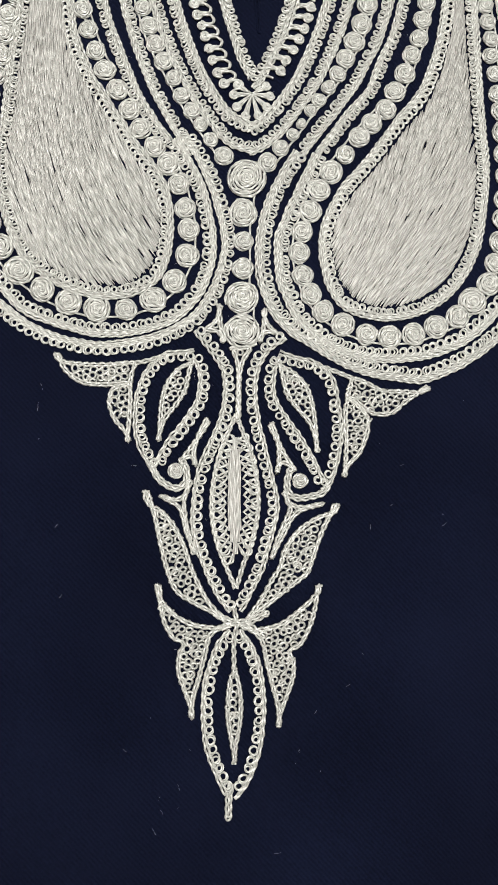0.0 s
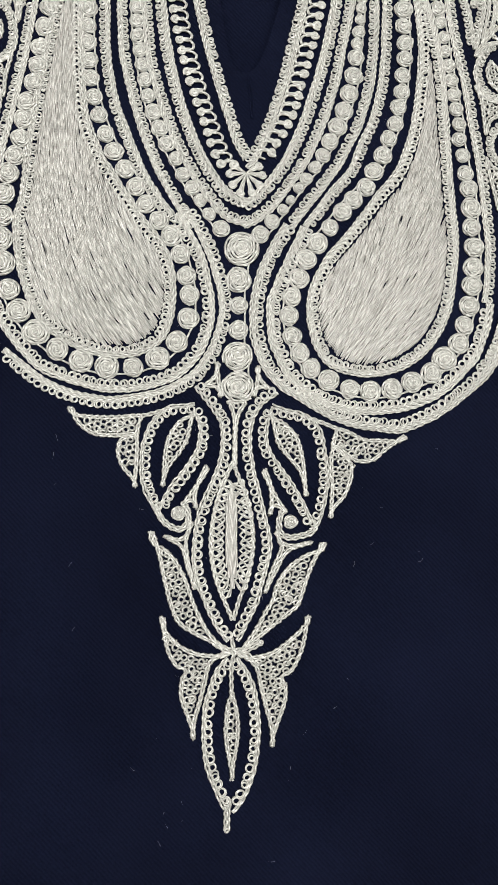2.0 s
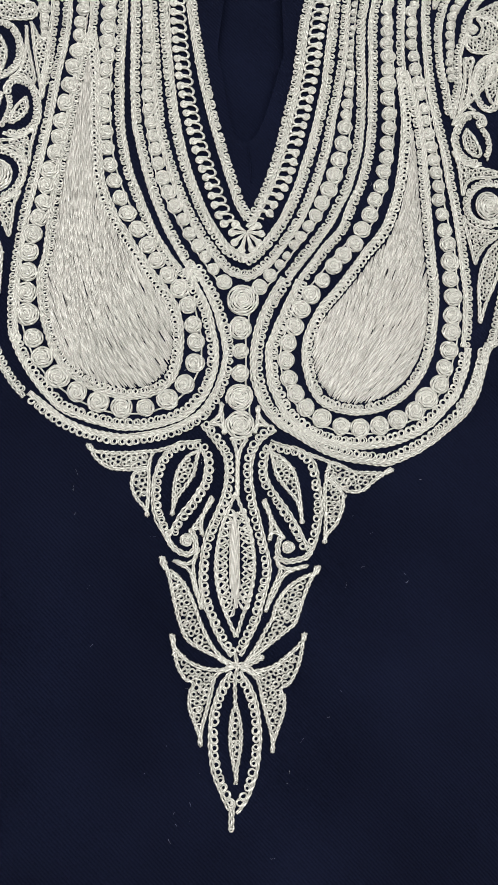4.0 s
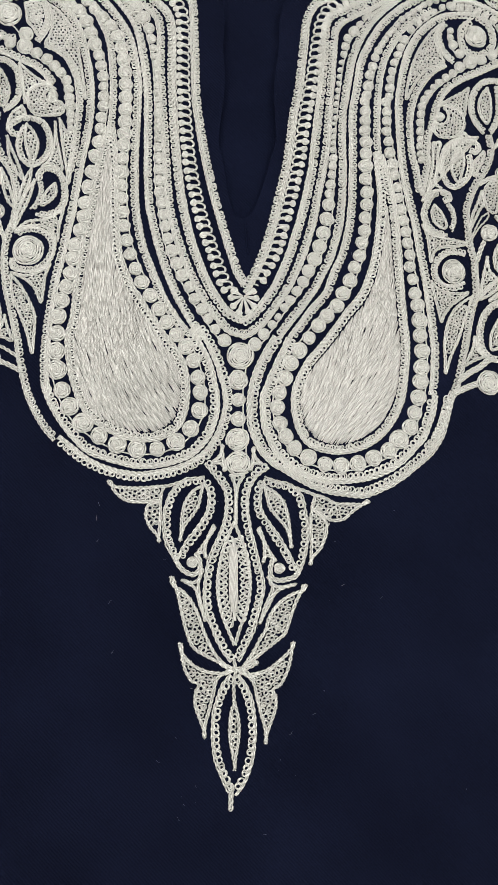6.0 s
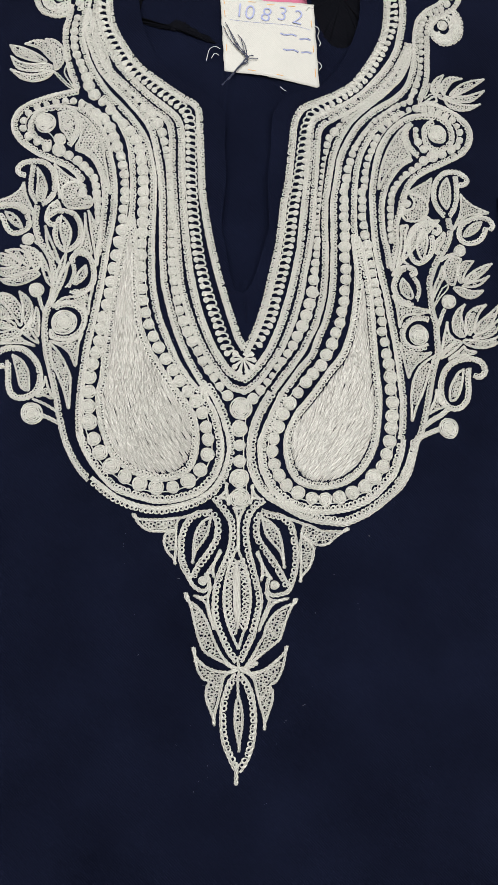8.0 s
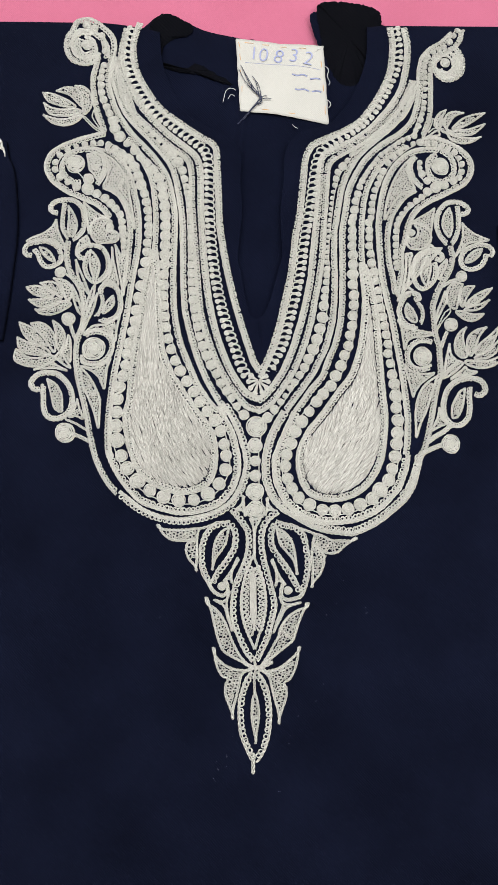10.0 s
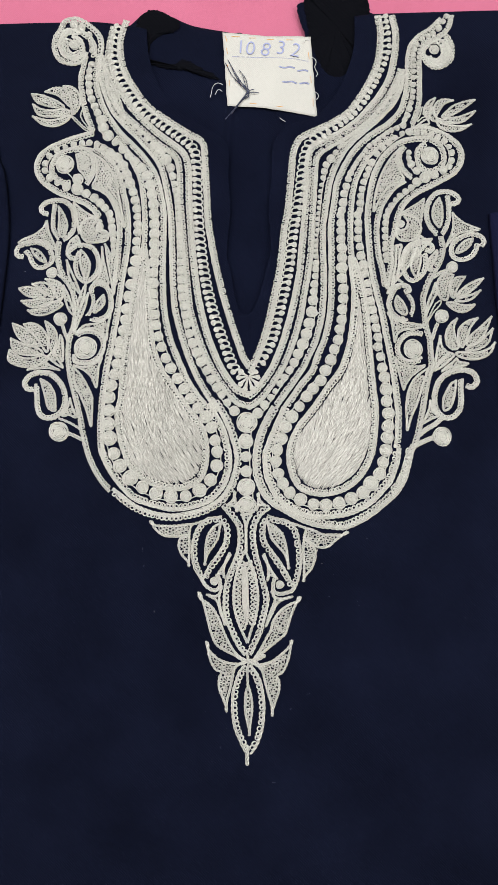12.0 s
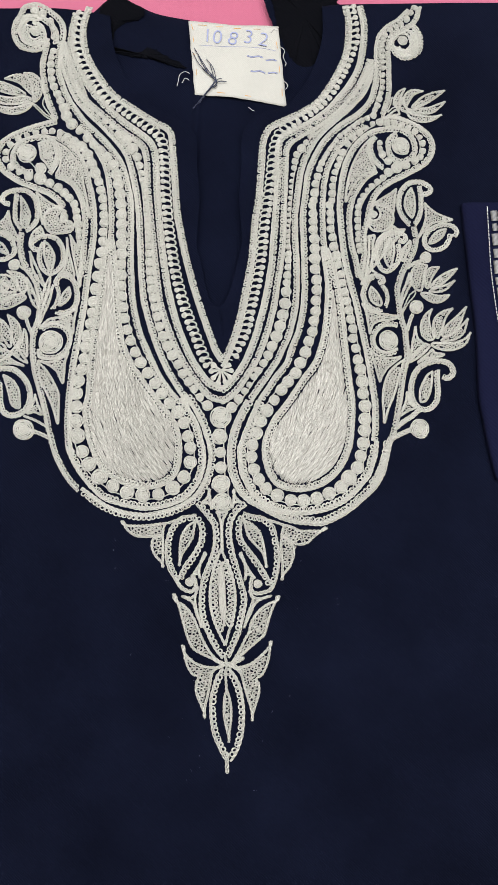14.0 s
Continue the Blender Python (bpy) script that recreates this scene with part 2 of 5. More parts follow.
# back of the kaftan, seen through the neck opening
BACK_TOP = [(-90.0, 292.0), (-82.5, 299.0), (-76.8, 304.2), (-68.6, 306.6), (-56.9, 301.5), (-44.5, 295.5), (-35.4, 292.6), (-15.7, 288.6), (4.8, 283.8), (25.1, 281.5), (43.9, 281.5), (53.7, 287.0), (66.0, 295.4), (82.3, 301.5), (96.0, 297.0)]
top, _ = spline(BACK_TOP, 1.5)
top *= MM
rows = []
for u in np.linspace(0, 1, 80):
    row = []
    for x0, y0 in top:
        y = 0.05 + (y0 - 0.05) * u
        x = x0 * (0.55 + 0.45 * u)
        z = -0.0065 + 0.0010 * noise.noise((x * 22, y * 14, 7.7)) - 0.004 * u ** 30
        z += 0.0022 * math.exp(-((x + 0.014 + 0.1 * (0.2 - y)) / 0.003) ** 2) * (y > 0.1)
        row.append((x, y, z))
    rows.append(row)
part("back_cloth", grid_mesh("back_cloth", rows, NAVY, 0.0012), kaftan)


def lining(name, outline, z, bulge, label, ragged=0.0, mat=BLACK):
    """A soft scrap of cloth: the outline filled in rings towards its middle, rounded at the rim."""
    rim, _ = spline(outline + outline[:1], 1.0)
    rim = rim[:-1] * MM
    rim = rim + rng.normal(0, 1, rim.shape) * ragged * MM
    mid = rim.mean(0)
    rows = []
    for u in np.linspace(0, 1, 12):
        ring = mid + (rim - mid) * u
        h = bulge * (1 - u ** 3)
        rows.append([(x, y, z + h + 0.0012 * noise.noise((x * 60, y * 60, 1)) * (u < 1)) for x, y in ring])
    rows = [r + r[:1] for r in rows]
    return part(name, grid_mesh(name, rows, mat), kaftan, label)


lining("neck_lining_and_shade", [(44.6, 279.5), (43.5, 290.8), (40.8, 304.0), (43.7, 313.6), (66.1, 313.9), (86.4, 307.2), (86.9, 289.8), (85.0, 274.7), (81.5, 260.5), (74.9, 251.3), (66.0, 247.2), (57.2, 250.8), (50.5, 261.2), (47.0, 271.7)], -0.0062, 0.0022, "black ragged lining and pocket shade inside the neck", 0.35)
# left piece: shade of the pocket above the seam, laid in as black cloth
lining("neck_lining_and_shade", [(-81.4, 287.3), (-80.2, 296.0), (-75.0, 302.5), (-66.7, 304.1), (-56.8, 299.4), (-49.3, 294.8), (-51.7, 287.9), (-61.6, 284.6), (-69.7, 278.3), (-72.0, 267.4), (-75.2, 259.7), (-78.6, 269.8)], -0.0066, 0.0012, "black ragged lining and pocket shade inside the neck", 0.3)
lining("torn_seam", [(-78.6, 267.6), (-72.0, 265.7), (-62.5, 262.0), (-53.1, 261.8), (-46.6, 264.3), (-40.0, 262.0), (-32.7, 257.5), (-25.3, 253.0), (-19.6, 249.0), (-26.1, 250.0), (-35.1, 253.6), (-46.1, 256.5), (-60.4, 258.9), (-72.0, 262.2)], -0.0062, 0.0006, "torn black seam in the lining", 0.45)
lining("collar_flap", [(43.3, 277.1), (36.4, 299.8), (38.5, 307.7), (54.8, 305.3), (75.2, 300.3), (86.6, 296.0)], -0.0085, 0.002, "turned collar edge of navy wool", 0.3, NAVY)

# overlapping neck facing: seam below the slit
w = Weave(6)
line, _ = spline([(0.4, 72.0), (2.5, 54.0), (2.8, 62.9), (0.9, 71.8)], 1.0)
w.tube(np.c_[line, np.full(len(line), 0.1)], 0.5, 0.6)
part("seam", w.mesh("seam", NAVY), kaftan)


# ---- kaftan: embroidery (millimetres) ----
def lift(n, amount=0.10):
    return np.cumsum(rng.normal(0, amount, n)) * 0.15


def looped(path, run, nrm, pitch, centre, radius, base, steps=13):
    """One cord laid in a ring at every pitch: up from the base line, once round the ring, and down across its own leg."""
    a = np.radians(np.linspace(-52, 232, steps))
    su = np.r_[0.0, pitch / 2 + radius * np.cos(a)]
    sv = np.r_[0.0, np.sin(a)]
    count = max(1, int(run[-1] / pitch))
    size = np.repeat(1 + rng.normal(0, 0.08, count), steps + 1)
    lean = np.repeat(rng.normal(0, 0.13, count), steps + 1)
    shift = np.repeat(rng.normal(0, 0.06, count) * pitch, steps + 1)
    on_base = np.tile(np.r_[True, np.zeros(steps, bool)], count)
    at = np.repeat(np.arange(count) * pitch, steps + 1) + (np.tile(su, count) - pitch / 2) * size + pitch / 2 + shift * ~on_base
    across = np.where(on_base, base + rng.normal(0, 0.12, len(at)), centre + np.tile(sv, count) * radius * size)
    at = np.where(on_base, at, at + lean * (across - base))
    at = np.clip(at, 0, run[-1])
    xy = np.stack([np.interp(at, run, path[:, k]) for k in (0, 1)], -1) + across[:, None] * np.stack([np.interp(at, run, nrm[:, k]) for k in (0, 1)], -1)
    z = np.tile(np.r_[0.35, 0.62 + 0.30 * np.cos(np.linspace(0, np.pi, steps))], count)
    return np.c_[xy, z]


def chain_band(points, w=5.0, ring=1):
    """A cord laid in small eyelets along one edge of a band, beside closely couched straight cords along the other edge."""
    low = np.mean([p[1] for p in points]) < -72 or (w == 5.2 and points[-1][1] < -150)
    w = 4.3 if low else w + 0.45 if w in (4.7, 5.2, 5.3) else w - 0.05
    pitch = 3.3 if low else 3.0 if w > 5 else 2.6 if w > 4.1 else 2.2
    r = 0.44 if low or w > 4.6 else 0.41
    path, run = spline(points, 0.45)
    _, nrm = sides_of(path)
    nrm = nrm * ring
    radius = pitch * 0.375
    thread = Weave(5)
    base = -w / 2 + 0.9
    thread.tube(looped(path, run, nrm, pitch, w / 2 - r - radius, radius + 0.14, base), r * 0.80)
    thread.tube(looped(path, run, nrm, pitch, w / 2 - r - radius, radius - 0.16, base), r * 0.80)
    inner = w / 2 - 2 * radius - 1.35 * r
    rails = max(2, int(round((inner + w / 2) / (1.3 * r))))
    knots = np.arange(0, run[-1] + 4, 3.0)
    for k, off in enumerate(np.linspace(-w / 2 + 0.4, inner, rails)):
        ph = rng.uniform(0, 6.28)
        drift = np.interp(run, knots, rng.normal(0, 0.12, len(knots)))
        wob = off + 0.14 * np.sin(2 * np.pi * run / (pitch * 1.07) + ph) + drift
        thread.tube(np.c_[path + wob[:, None] * nrm, 0.50 + 0.14 * (k % 2) + 0.18 * np.sin(2 * np.pi * run / pitch + ph)], r * rng.uniform(0.95, 1.1), 0.9)
    return part("chain_band", thread.mesh("chain_band", SILVER), kaftan)


def loop_band(points, w=8.5):
    """A cord running to and fro across the band: a tight knot at every turn on one side, an open arch on the other."""
    pitch = 4.5 if w > 8 else 3.0
    path, run = spline(points, 0.5)
    _, nrm = sides_of(path)
    side = 1 if path[len(path) // 2, 0] > 0 else -1
    nrm = nrm * side * (1 if path[0, 1] > path[-1, 1] else -1)
    thread = Weave(5)

    def across(at, off):
        at = np.clip(at, 0, run[-1])
        return np.stack([np.interp(at, run, path[:, k]) + off * np.interp(at, run, nrm[:, k]) for k in (0, 1)], -1)

    if w > 8:
        count = int(run[-1] / pitch)
        lean = 0.9
        for k in range(count):
            s0 = k * pitch + rng.normal(0, 0.18)
            knot = across(np.array([s0]), np.array([2.1 + rng.normal(0, 0.12)]))[0]
            size = rng.uniform(1.55, 1.85)
            a = np.linspace(0, 6.4 * np.pi, 44)
            rad = 0.1 + size * a / a[-1] * (1 + 0.06 * np.sin(3 * a + k))
            thread.tube(np.c_[knot[0] + rad * np.cos(a + k), knot[1] + rad * np.sin(a + k), 1.25 - 0.25 * rad], 0.42)
            for base in (0.42, -0.42, 0.0):
                line, _ = spline(np.array([(s0 + base, 1.5), (s0 + base * 0.9 + lean * 0.3, 0.0), (s0 + base * 1.4 + lean * 0.7, -1.5)]), 0.4)
                thread.tube(np.c_[across(line[:, 0], line[:, 1]), np.full(len(line), 0.72 + 0.3 * (base == 0))], 0.46)
            arch = np.array([(0.5, 0.9), (0.5 + lean * 0.5, -1.2), (0.62 + lean, -2.5), (0.5 * pitch + lean, -3.35), (pitch - 0.62 + lean, -2.6), (pitch - 0.5 + lean * 0.5, -1.2), (pitch - 0.5, 0.9)])
            line, _ = spline(arch + rng.normal(0, 0.08, arch.shape), 0.4)
            for lay in (0.0, 0.34):
                thread.tube(np.c_[across(s0 + line[:, 0], line[:, 1] + lay), 0.66 + lay * 0.5 + 0.1 * np.sin(line[:, 0] * 2)], 0.44)
    else:
        thread.tube(looped(path, run, nrm, pitch, w / 2 - 1.8, 1.25, -w / 2 + 0.6), 0.43)
        thread.tube(looped(path, run, nrm, pitch, w / 2 - 2.6, 1.4, -w / 2 + 0.6), 0.38)
    return part("loop_band", thread.mesh("loop_band", SILVER), kaftan)


coil_meshes = {}


def coil_mesh(r, kind):
    key = (round(r * 1.06 * 2.5) / 2.5, kind)
    if key not in coil_meshes:
        rr = key[0]
        thread = Weave(5)
        turns = max(2.4, (rr - 0.35) / 0.60)
        a = np.linspace(0, turns * 2 * np.pi, int(turns * 16))
        rad = np.maximum(0.1, (rr - 0.3) * a / a[-1])
        fade = 1 - 0.6 * rad / rr
        wob = 1 + 0.12 * np.sin(2 * a + kind) * fade + 0.06 * np.sin(0.83 * a * 3 + 2 * kind) + 0.03 * np.sin(5.3 * a + kind)
        dome = 0.5 + (0.5 + 0.09 * rr) * (1 - (rad / rr) ** 2) + 0.15 * np.sin(a * 2.3 + kind) + 0.10 * np.sin(a * 5.7 + kind)
        thread.tube(np.stack([rad * wob * np.cos(a), rad * wob * np.sin(a) * (1.04 - 0.035 * kind), dome], -1), 0.44 + 0.06 * np.sin(a * 3.1 + kind))
        for k in range(max(2, int(rr))):
            at, far = 2.4 * k + kind, rr * (0.35 + 0.5 * ((k * 0.37 + kind * 0.21) % 1))
            b = np.linspace(at, at + 1.5, 9)
            q = far * (1 + 0.16 * np.sin(2 * (b - at) + k))
            thread.tube(np.stack([q * np.cos(b), q * np.sin(b), 0.86 + (0.5 + 0.09 * rr) * (1 - (q / rr) ** 2)], -1), 0.27)
        b = np.linspace(0, 2 * np.pi, 22)
        edge = rr - 0.42 + 0.12 * np.sin(3 * b + kind)
        thread.tube(np.stack([edge * np.cos(b), edge * np.sin(b), np.full(22, 0.35)], -1), 0.42)
        coil_meshes[key] = thread.mesh("coil", SILVER)
    return coil_meshes[key]


def coil_row(discs):
    """Spiral discs of cord joined by the running thread between them."""
    thread = Weave(5)
    side = 1 if rng.random() < 0.5 else -1
    for (x0, y0, r0), (x1, y1, r1) in zip(discs, discs[1:]):
        a, b = np.array((x0, y0)), np.array((x1, y1))
        d = (b - a) / max(np.linalg.norm(b - a), 1e-6)
        if np.linalg.norm(b - a) > 22:
            continue
        nn = np.array((-d[1], d[0])) * side
        line, _ = spline([a + nn * r0 * 0.8, (a + b) / 2 + nn * min(r0, r1) * 0.72, b + nn * r1 * 0.8], 0.7)
        thread.tube(np.c_[line, np.full(len(line), 0.42)], 0.4)
    if not thread.v:
        line = np.array([(discs[0][0] - 0.5, discs[0][1], 0.4), (discs[0][0] + 0.5, discs[0][1], 0.4), (discs[0][0] + 1, discs[0][1], 0.4)])
        thread.tube(line, 0.4)
    row = part("linking_thread", thread.mesh("linking_thread", SILVER), kaftan)
    for x, y, r in discs:
        ob = part("coil", coil_mesh(r, int(rng.integers(5))), row)
        ob.matrix_basis = pose(x * MM, y * MM, 0, rng.normal(0, 2), rng.normal(0, 2), rng.uniform(0, 360))
    return row


def net_fill(outline):
    """A petal or leaf: a corded outline, and small rings of cord packed inside it."""
    pts = list(outline)
    rim, _ = spline(pts + pts[:1], 0.8)
    rim = rim[:-1]
    area = 0.5 * np.sum(rim[:, 0] * np.roll(rim[:, 1], -1) - rim[:, 1] * np.roll(rim[:, 0], -1))
    _, nrm = sides_of(np.vstack([rim, rim[:1]]))
    nrm = nrm[:-1] * (1 if area > 0 else -1)
    low = rim[:, 1].mean() < -40
    gap, r = (2.5, 0.50) if low else (2.0, 0.48)
    thread = Weave(4)
    loop = np.vstack([rim, rim[:2]])
    nl = np.vstack([nrm, nrm[:2]])
    k = np.arange(len(loop))
    wave = 0.14 * np.sin(k * 1.9 + rng.uniform(0, 6)) + rng.normal(0, 0.07, len(k))
    wave[-2:] = wave[:2]
    out = 0.25 if low else -0.15
    thread.tube(np.c_[loop + nl * (out + wave)[:, None], 0.55 + 0.14 * np.sin(k * 1.9)], r * 1.05)
    if abs(area) > 25:
        thread.tube(np.c_[loop + nl * (out + 1.5 * r - wave)[:, None], 0.75 + 0.16 * np.sin(k * 1.9 + 2.5)], r)
    lo, hi = rim.min(0), rim.max(0)
    ix, iy = np.meshgrid(np.arange(int((hi[0] - lo[0]) / gap) + 2), np.arange(int((hi[1] - lo[1]) / (gap * 0.87)) + 2))
    spots = np.stack([lo[0] + (ix + 0.5 * (iy % 2)) * gap, lo[1] + iy * gap * 0.87], -1).reshape(-1, 2)
    turn = rng.uniform(0, np.pi)
    c, s = math.cos(turn * 0.15), math.sin(turn * 0.15)
    mid = (lo + hi) / 2
    spots = (spots - mid) @ np.array([[c, s], [-s, c]]) + mid + rng.normal(0, 0.15 * gap, spots.shape)
    ok, far = inside(rim, spots)
    a = np.linspace(0, 2.45 * np.pi, 14)
    for (x, y), d in zip(spots[ok & (far > 0.62 * gap * 0.8)], far[ok & (far > 0.62 * gap * 0.8)]):
        rad = min(gap * 0.46, d * 0.85) * rng.uniform(0.85, 1.1)
        ph, sq = rng.uniform(0, 6.28), rng.uniform(0.72, 1.15)
        drift = rng.uniform(1.0, 5.0) * gap
        lx = x + rad * np.cos(a + ph) + drift * np.maximum(0, a / a[-1] - 0.8) * np.cos(ph)
        ly = y + rad * sq * np.sin(a + ph)
        thread.tube(np.stack([lx, ly, 0.55 + 0.25 * np.sin(a * 0.8 + ph)], -1), r * 0.92)
    return part("petal", thread.mesh("petal", SILVER), kaftan)


def plain_cord(points, n=2):
    path, run = spline(points, 0.5)
    _, nrm = sides_of(path)
    thread = Weave(5)
    for k in range(n):
        off = (k - (n - 1) / 2) * 0.8
        thread.tube(np.c_[path + (off + 0.15 * np.sin(run * 2.2 + k * 2))[:, None] * nrm, 0.6 + 0.2 * np.sin(run * 2.0 + k * 2.1)], 0.47)
    end = path[-1]
    a = np.linspace(0, 2.2 * np.pi, 14)
    if n > 2:
        thread.tube(np.stack([end[0] + 0.7 * np.cos(a), end[1] + 0.7 * np.sin(a), np.full(14, 0.8)], -1), 0.42)
    return part("cord", thread.mesh("cord", SILVER), kaftan)


def satin_paisley(outline):
    """The filled drop: overlapping long stitches that lean inwards towards its foot."""
    pts = list(outline)
    rim, _ = spline(pts + pts[:1], 1.2)
    rim = rim[:-1]
    area = np.sum(rim[:, 0] * np.roll(rim[:, 1], -1) - rim[:, 1] * np.roll(rim[:, 0], -1))
    rim = rim - 0.35 * math.copysign(1, area) * sides_of(rim)[1]
    lo, hi = rim.min(0), rim.max(0)
    sign = 1 if (lo[0] + hi[0]) < 0 else -1
    thread = Weave(5)

    def slope(p):
        u = np.clip((hi[1] - p[:, 1]) / (hi[1] - lo[1]), 0, 1)
        a = np.radians(4 + 34 * np.clip((u - 0.25) / 0.75, 0, 1) ** 1.2 + 5 * np.sin(p[:, 0] * 0.11))
        return np.stack([np.sin(a) * sign, -np.cos(a)], -1)

    for layer, (gap, z0, rr) in enumerate(((0.7, 0.26, 0.55), (0.44, 0.62, 0.27), (0.46, 0.72, 0.26))):
        xs = np.arange(lo[0] - 60, hi[0] + 60, gap)
        spots = []
        for x in xs:
            step = 7.5
            y = np.arange(lo[1], hi[1], step) + rng.uniform(0, step)
            spots.append(np.c_[np.full(len(y), x) + rng.normal(0, 0.12, len(y)), y + rng.normal(0, 1.2, len(y))])
        spots = np.vstack(spots)
        if layer == 2:
            spots = spots[rng.random(len(spots)) < 0.6]
        ok, _ = inside(rim, spots)
        for p in spots[ok]:
            length = rng.uniform(7, 12)
            d = slope(p[None])[0]
            turn = rng.normal(0, 0.02)
            d = np.array((d[0] - turn * d[1], d[1] + turn * d[0]))
            s = np.linspace(-0.5, 0.5, 7) * length
            line = p + s[:, None] * d + (0.012 * sign * s ** 2)[:, None] * np.array((-d[1], d[0])) * 0.4
            keep, _ = inside(rim, line)
            line = line[keep]
            if len(line) < 3:
                continue
            u = np.linspace(-1, 1, len(line))
            thread.tube(np.c_[line, z0 + rng.normal(0, 0.06) + 0.10 * (1 - u ** 2)], rr * (1 - 0.45 * u ** 4) * rng.uniform(0.85, 1.1))
    return part("satin_paisley", thread.mesh("satin_paisley", SATIN), kaftan, "drop filled with long shining silver satin stitches")


def satin_strip(points):
    """Straight parallel threads down the middle of a leaf."""
    path, run = spline(points, 4.0)
    _, nrm = sides_of(path)
    for k in range(9):
        thread = Weave(5)
        off = (k - 4) * 0.48
        cut = 0.16 * abs(k - 4) * rng.uniform(0.5, 1.0)
        n0, n1 = int(len(path) * cut * 0.5), len(path) - int(len(path) * cut * 0.5)
        p, q = path[n0:n1], nrm[n0:n1]
        thread.tube(np.c_[p + (off + rng.normal(0, 0.06, len(p)))[:, None] * q, 0.75 + rng.normal(0, 0.06, len(p))], 0.36)
        part("satin_thread", thread.mesh("satin_thread", SATIN), kaftan)


def fan(points):
    """The little spray of drops of cord in the point of the neck bands."""
    (cx, cy), = points
    thread = Weave(5)
    for ang, far in ((-120, 6.0), (-84, 6.6), (-46, 7.4), (-14, 8.6), (18, 8.4), (50, 7.2), (86, 6.6), (122, 6.0)):
        d = np.array((math.sin(radians(ang)), -math.cos(radians(ang))))
        q = np.array((-d[1], d[0]))
        for side in (-1, 0, 1):
            line, _ = spline([(cx + d[0] * 0.3, cy + d[1] * 0.3), (cx, cy) + d * far * 0.55 + q * 0.45 * side, (cx, cy) + d * far + q * 0.9 * side], 0.5)
            thread.tube(np.c_[line, np.full(len(line), 0.6 + 0.2 * (side == 0))], 0.40)
        a = np.linspace(0, 6 * np.pi, 40)
        rad = 0.15 + 1.45 * a / a[-1]
        c = np.array((cx, cy)) + d * far
        thread.tube(np.stack([c[0] + rad * np.cos(a), c[1] + rad * np.sin(a), 1.15 - 0.2 * rad], -1), 0.42)
    return part("thread_spray", thread.mesh("thread_spray", SILVER), kaftan)


satin_paisley([(-72.4, 112.3), (-74.9, 96.0), (-77.4, 75.4), (-80.3, 55.3), (-82.3, 35.0), (-83.6, 15.3), (-85.8, 6.8), (-84.3, -7.5), (-81.1, -19.2), (-76.0, -29.0), (-68.8, -35.2), (-58.9, -40.2), (-48.8, -41.8), (-39.2, -39.8), (-33.0, -33.6), (-30.3, -22.7), (-31.2, -11.5), (-35.3, -1.9), (-41.7, 6.4), (-47.8, 16.3), (-54.3, 24.4), (-60.9, 35.3), (-66.8, 50.5), (-68.8, 67.4), (-69.8, 85.6), (-70.8, 103.1)])
satin_paisley([(76.2, 85.3), (77.7, 72.7), (78.8, 57.1), (79.9, 41.6), (81.0, 26.3), (82.2, 15.7), (83.0, 6.9), (82.6, -1.8), (81.1, -14.1), (78.4, -22.8), (74.2, -30.6), (68.3, -37.5), (60.8, -42.6), (51.5, -45.2), (43.6, -44.5), (38.4, -42.0), (34.3, -36.9), (32.2, -30.5), (31.0, -23.8), (31.8, -17.9), (34.9, -10.1), (39.0, -3.8), (45.7, 4.5), (52.4, 13.8), (58.6, 22.5), (64.6, 30.0), (69.4, 40.3), (73.4, 55.3), (74.9, 71.1)])
chain_band([(-86.4, 291.1), (-90.3, 279.1), (-90.5, 265.4), (-87.5, 252.7), (-80.1, 239.1), (-69.6, 225.1), (-55.2, 214.1), (-41.7, 204.8), (-31.4, 197.7), (-29.4, 181.9), (-28.2, 161.4), (-27.0, 141.0), (-24.6, 124.9), (-21.1, 106.8), (-15.7, 84.8), (-9.2, 63.1), (-2.7, 44.7), (1.5, 37.3)], w=5.0,ring=1)
chain_band([(92.3, 289.6), (94.1, 279.1), (93.9, 268.6), (92.5, 257.0), (89.3, 247.1), (84.4, 237.3), (78.8, 228.3), (71.3, 218.5), (63.8, 212.9), (54.8, 208.1), (45.1, 203.7), (37.6, 199.8), (33.7, 193.7), (31.7, 185.6), (30.1, 167.0), (28.0, 146.9), (25.6, 134.5), (23.9, 118.2), (21.7, 102.0), (18.3, 86.0), (14.9, 70.1), (10.4, 54.4), (6.4, 44.4), (3.0, 37.2), (0.5, 33.4)], w=5.0,ring=-1)
chain_band([(-96.0, 286.9), (-99.3, 266.4), (-96.7, 250.2), (-88.4, 234.1), (-76.7, 218.4), (-62.3, 204.6), (-50.4, 195.3), (-43.6, 188.2), (-41.2, 175.9), (-40.7, 157.4), (-39.5, 137.1), (-37.8, 116.9), (-35.4, 96.9), (-31.9, 77.0), (-26.5, 57.3), (-18.4, 37.8), (-8.5, 23.0), (1.8, 17.5)], w=5.0,ring=-1)
chain_band([(102.5, 289.4), (105.0, 276.8), (104.8, 266.4), (103.0, 253.9), (99.7, 241.6), (93.3, 230.1), (85.3, 220.0), (75.9, 210.3), (64.9, 202.7), (52.8, 196.3), (45.4, 191.9), (43.0, 185.9), (42.5, 177.0), (42.1, 166.9), (40.4, 146.8), (39.4, 135.2), (37.7, 118.9), (36.0, 102.7), (33.1, 86.6), (29.3, 70.7), (24.7, 55.0), (21.2, 45.6), (16.9, 36.2), (11.2, 27.4), (4.8, 20.0), (-0.4, 16.2)], w=5.0,ring=1)
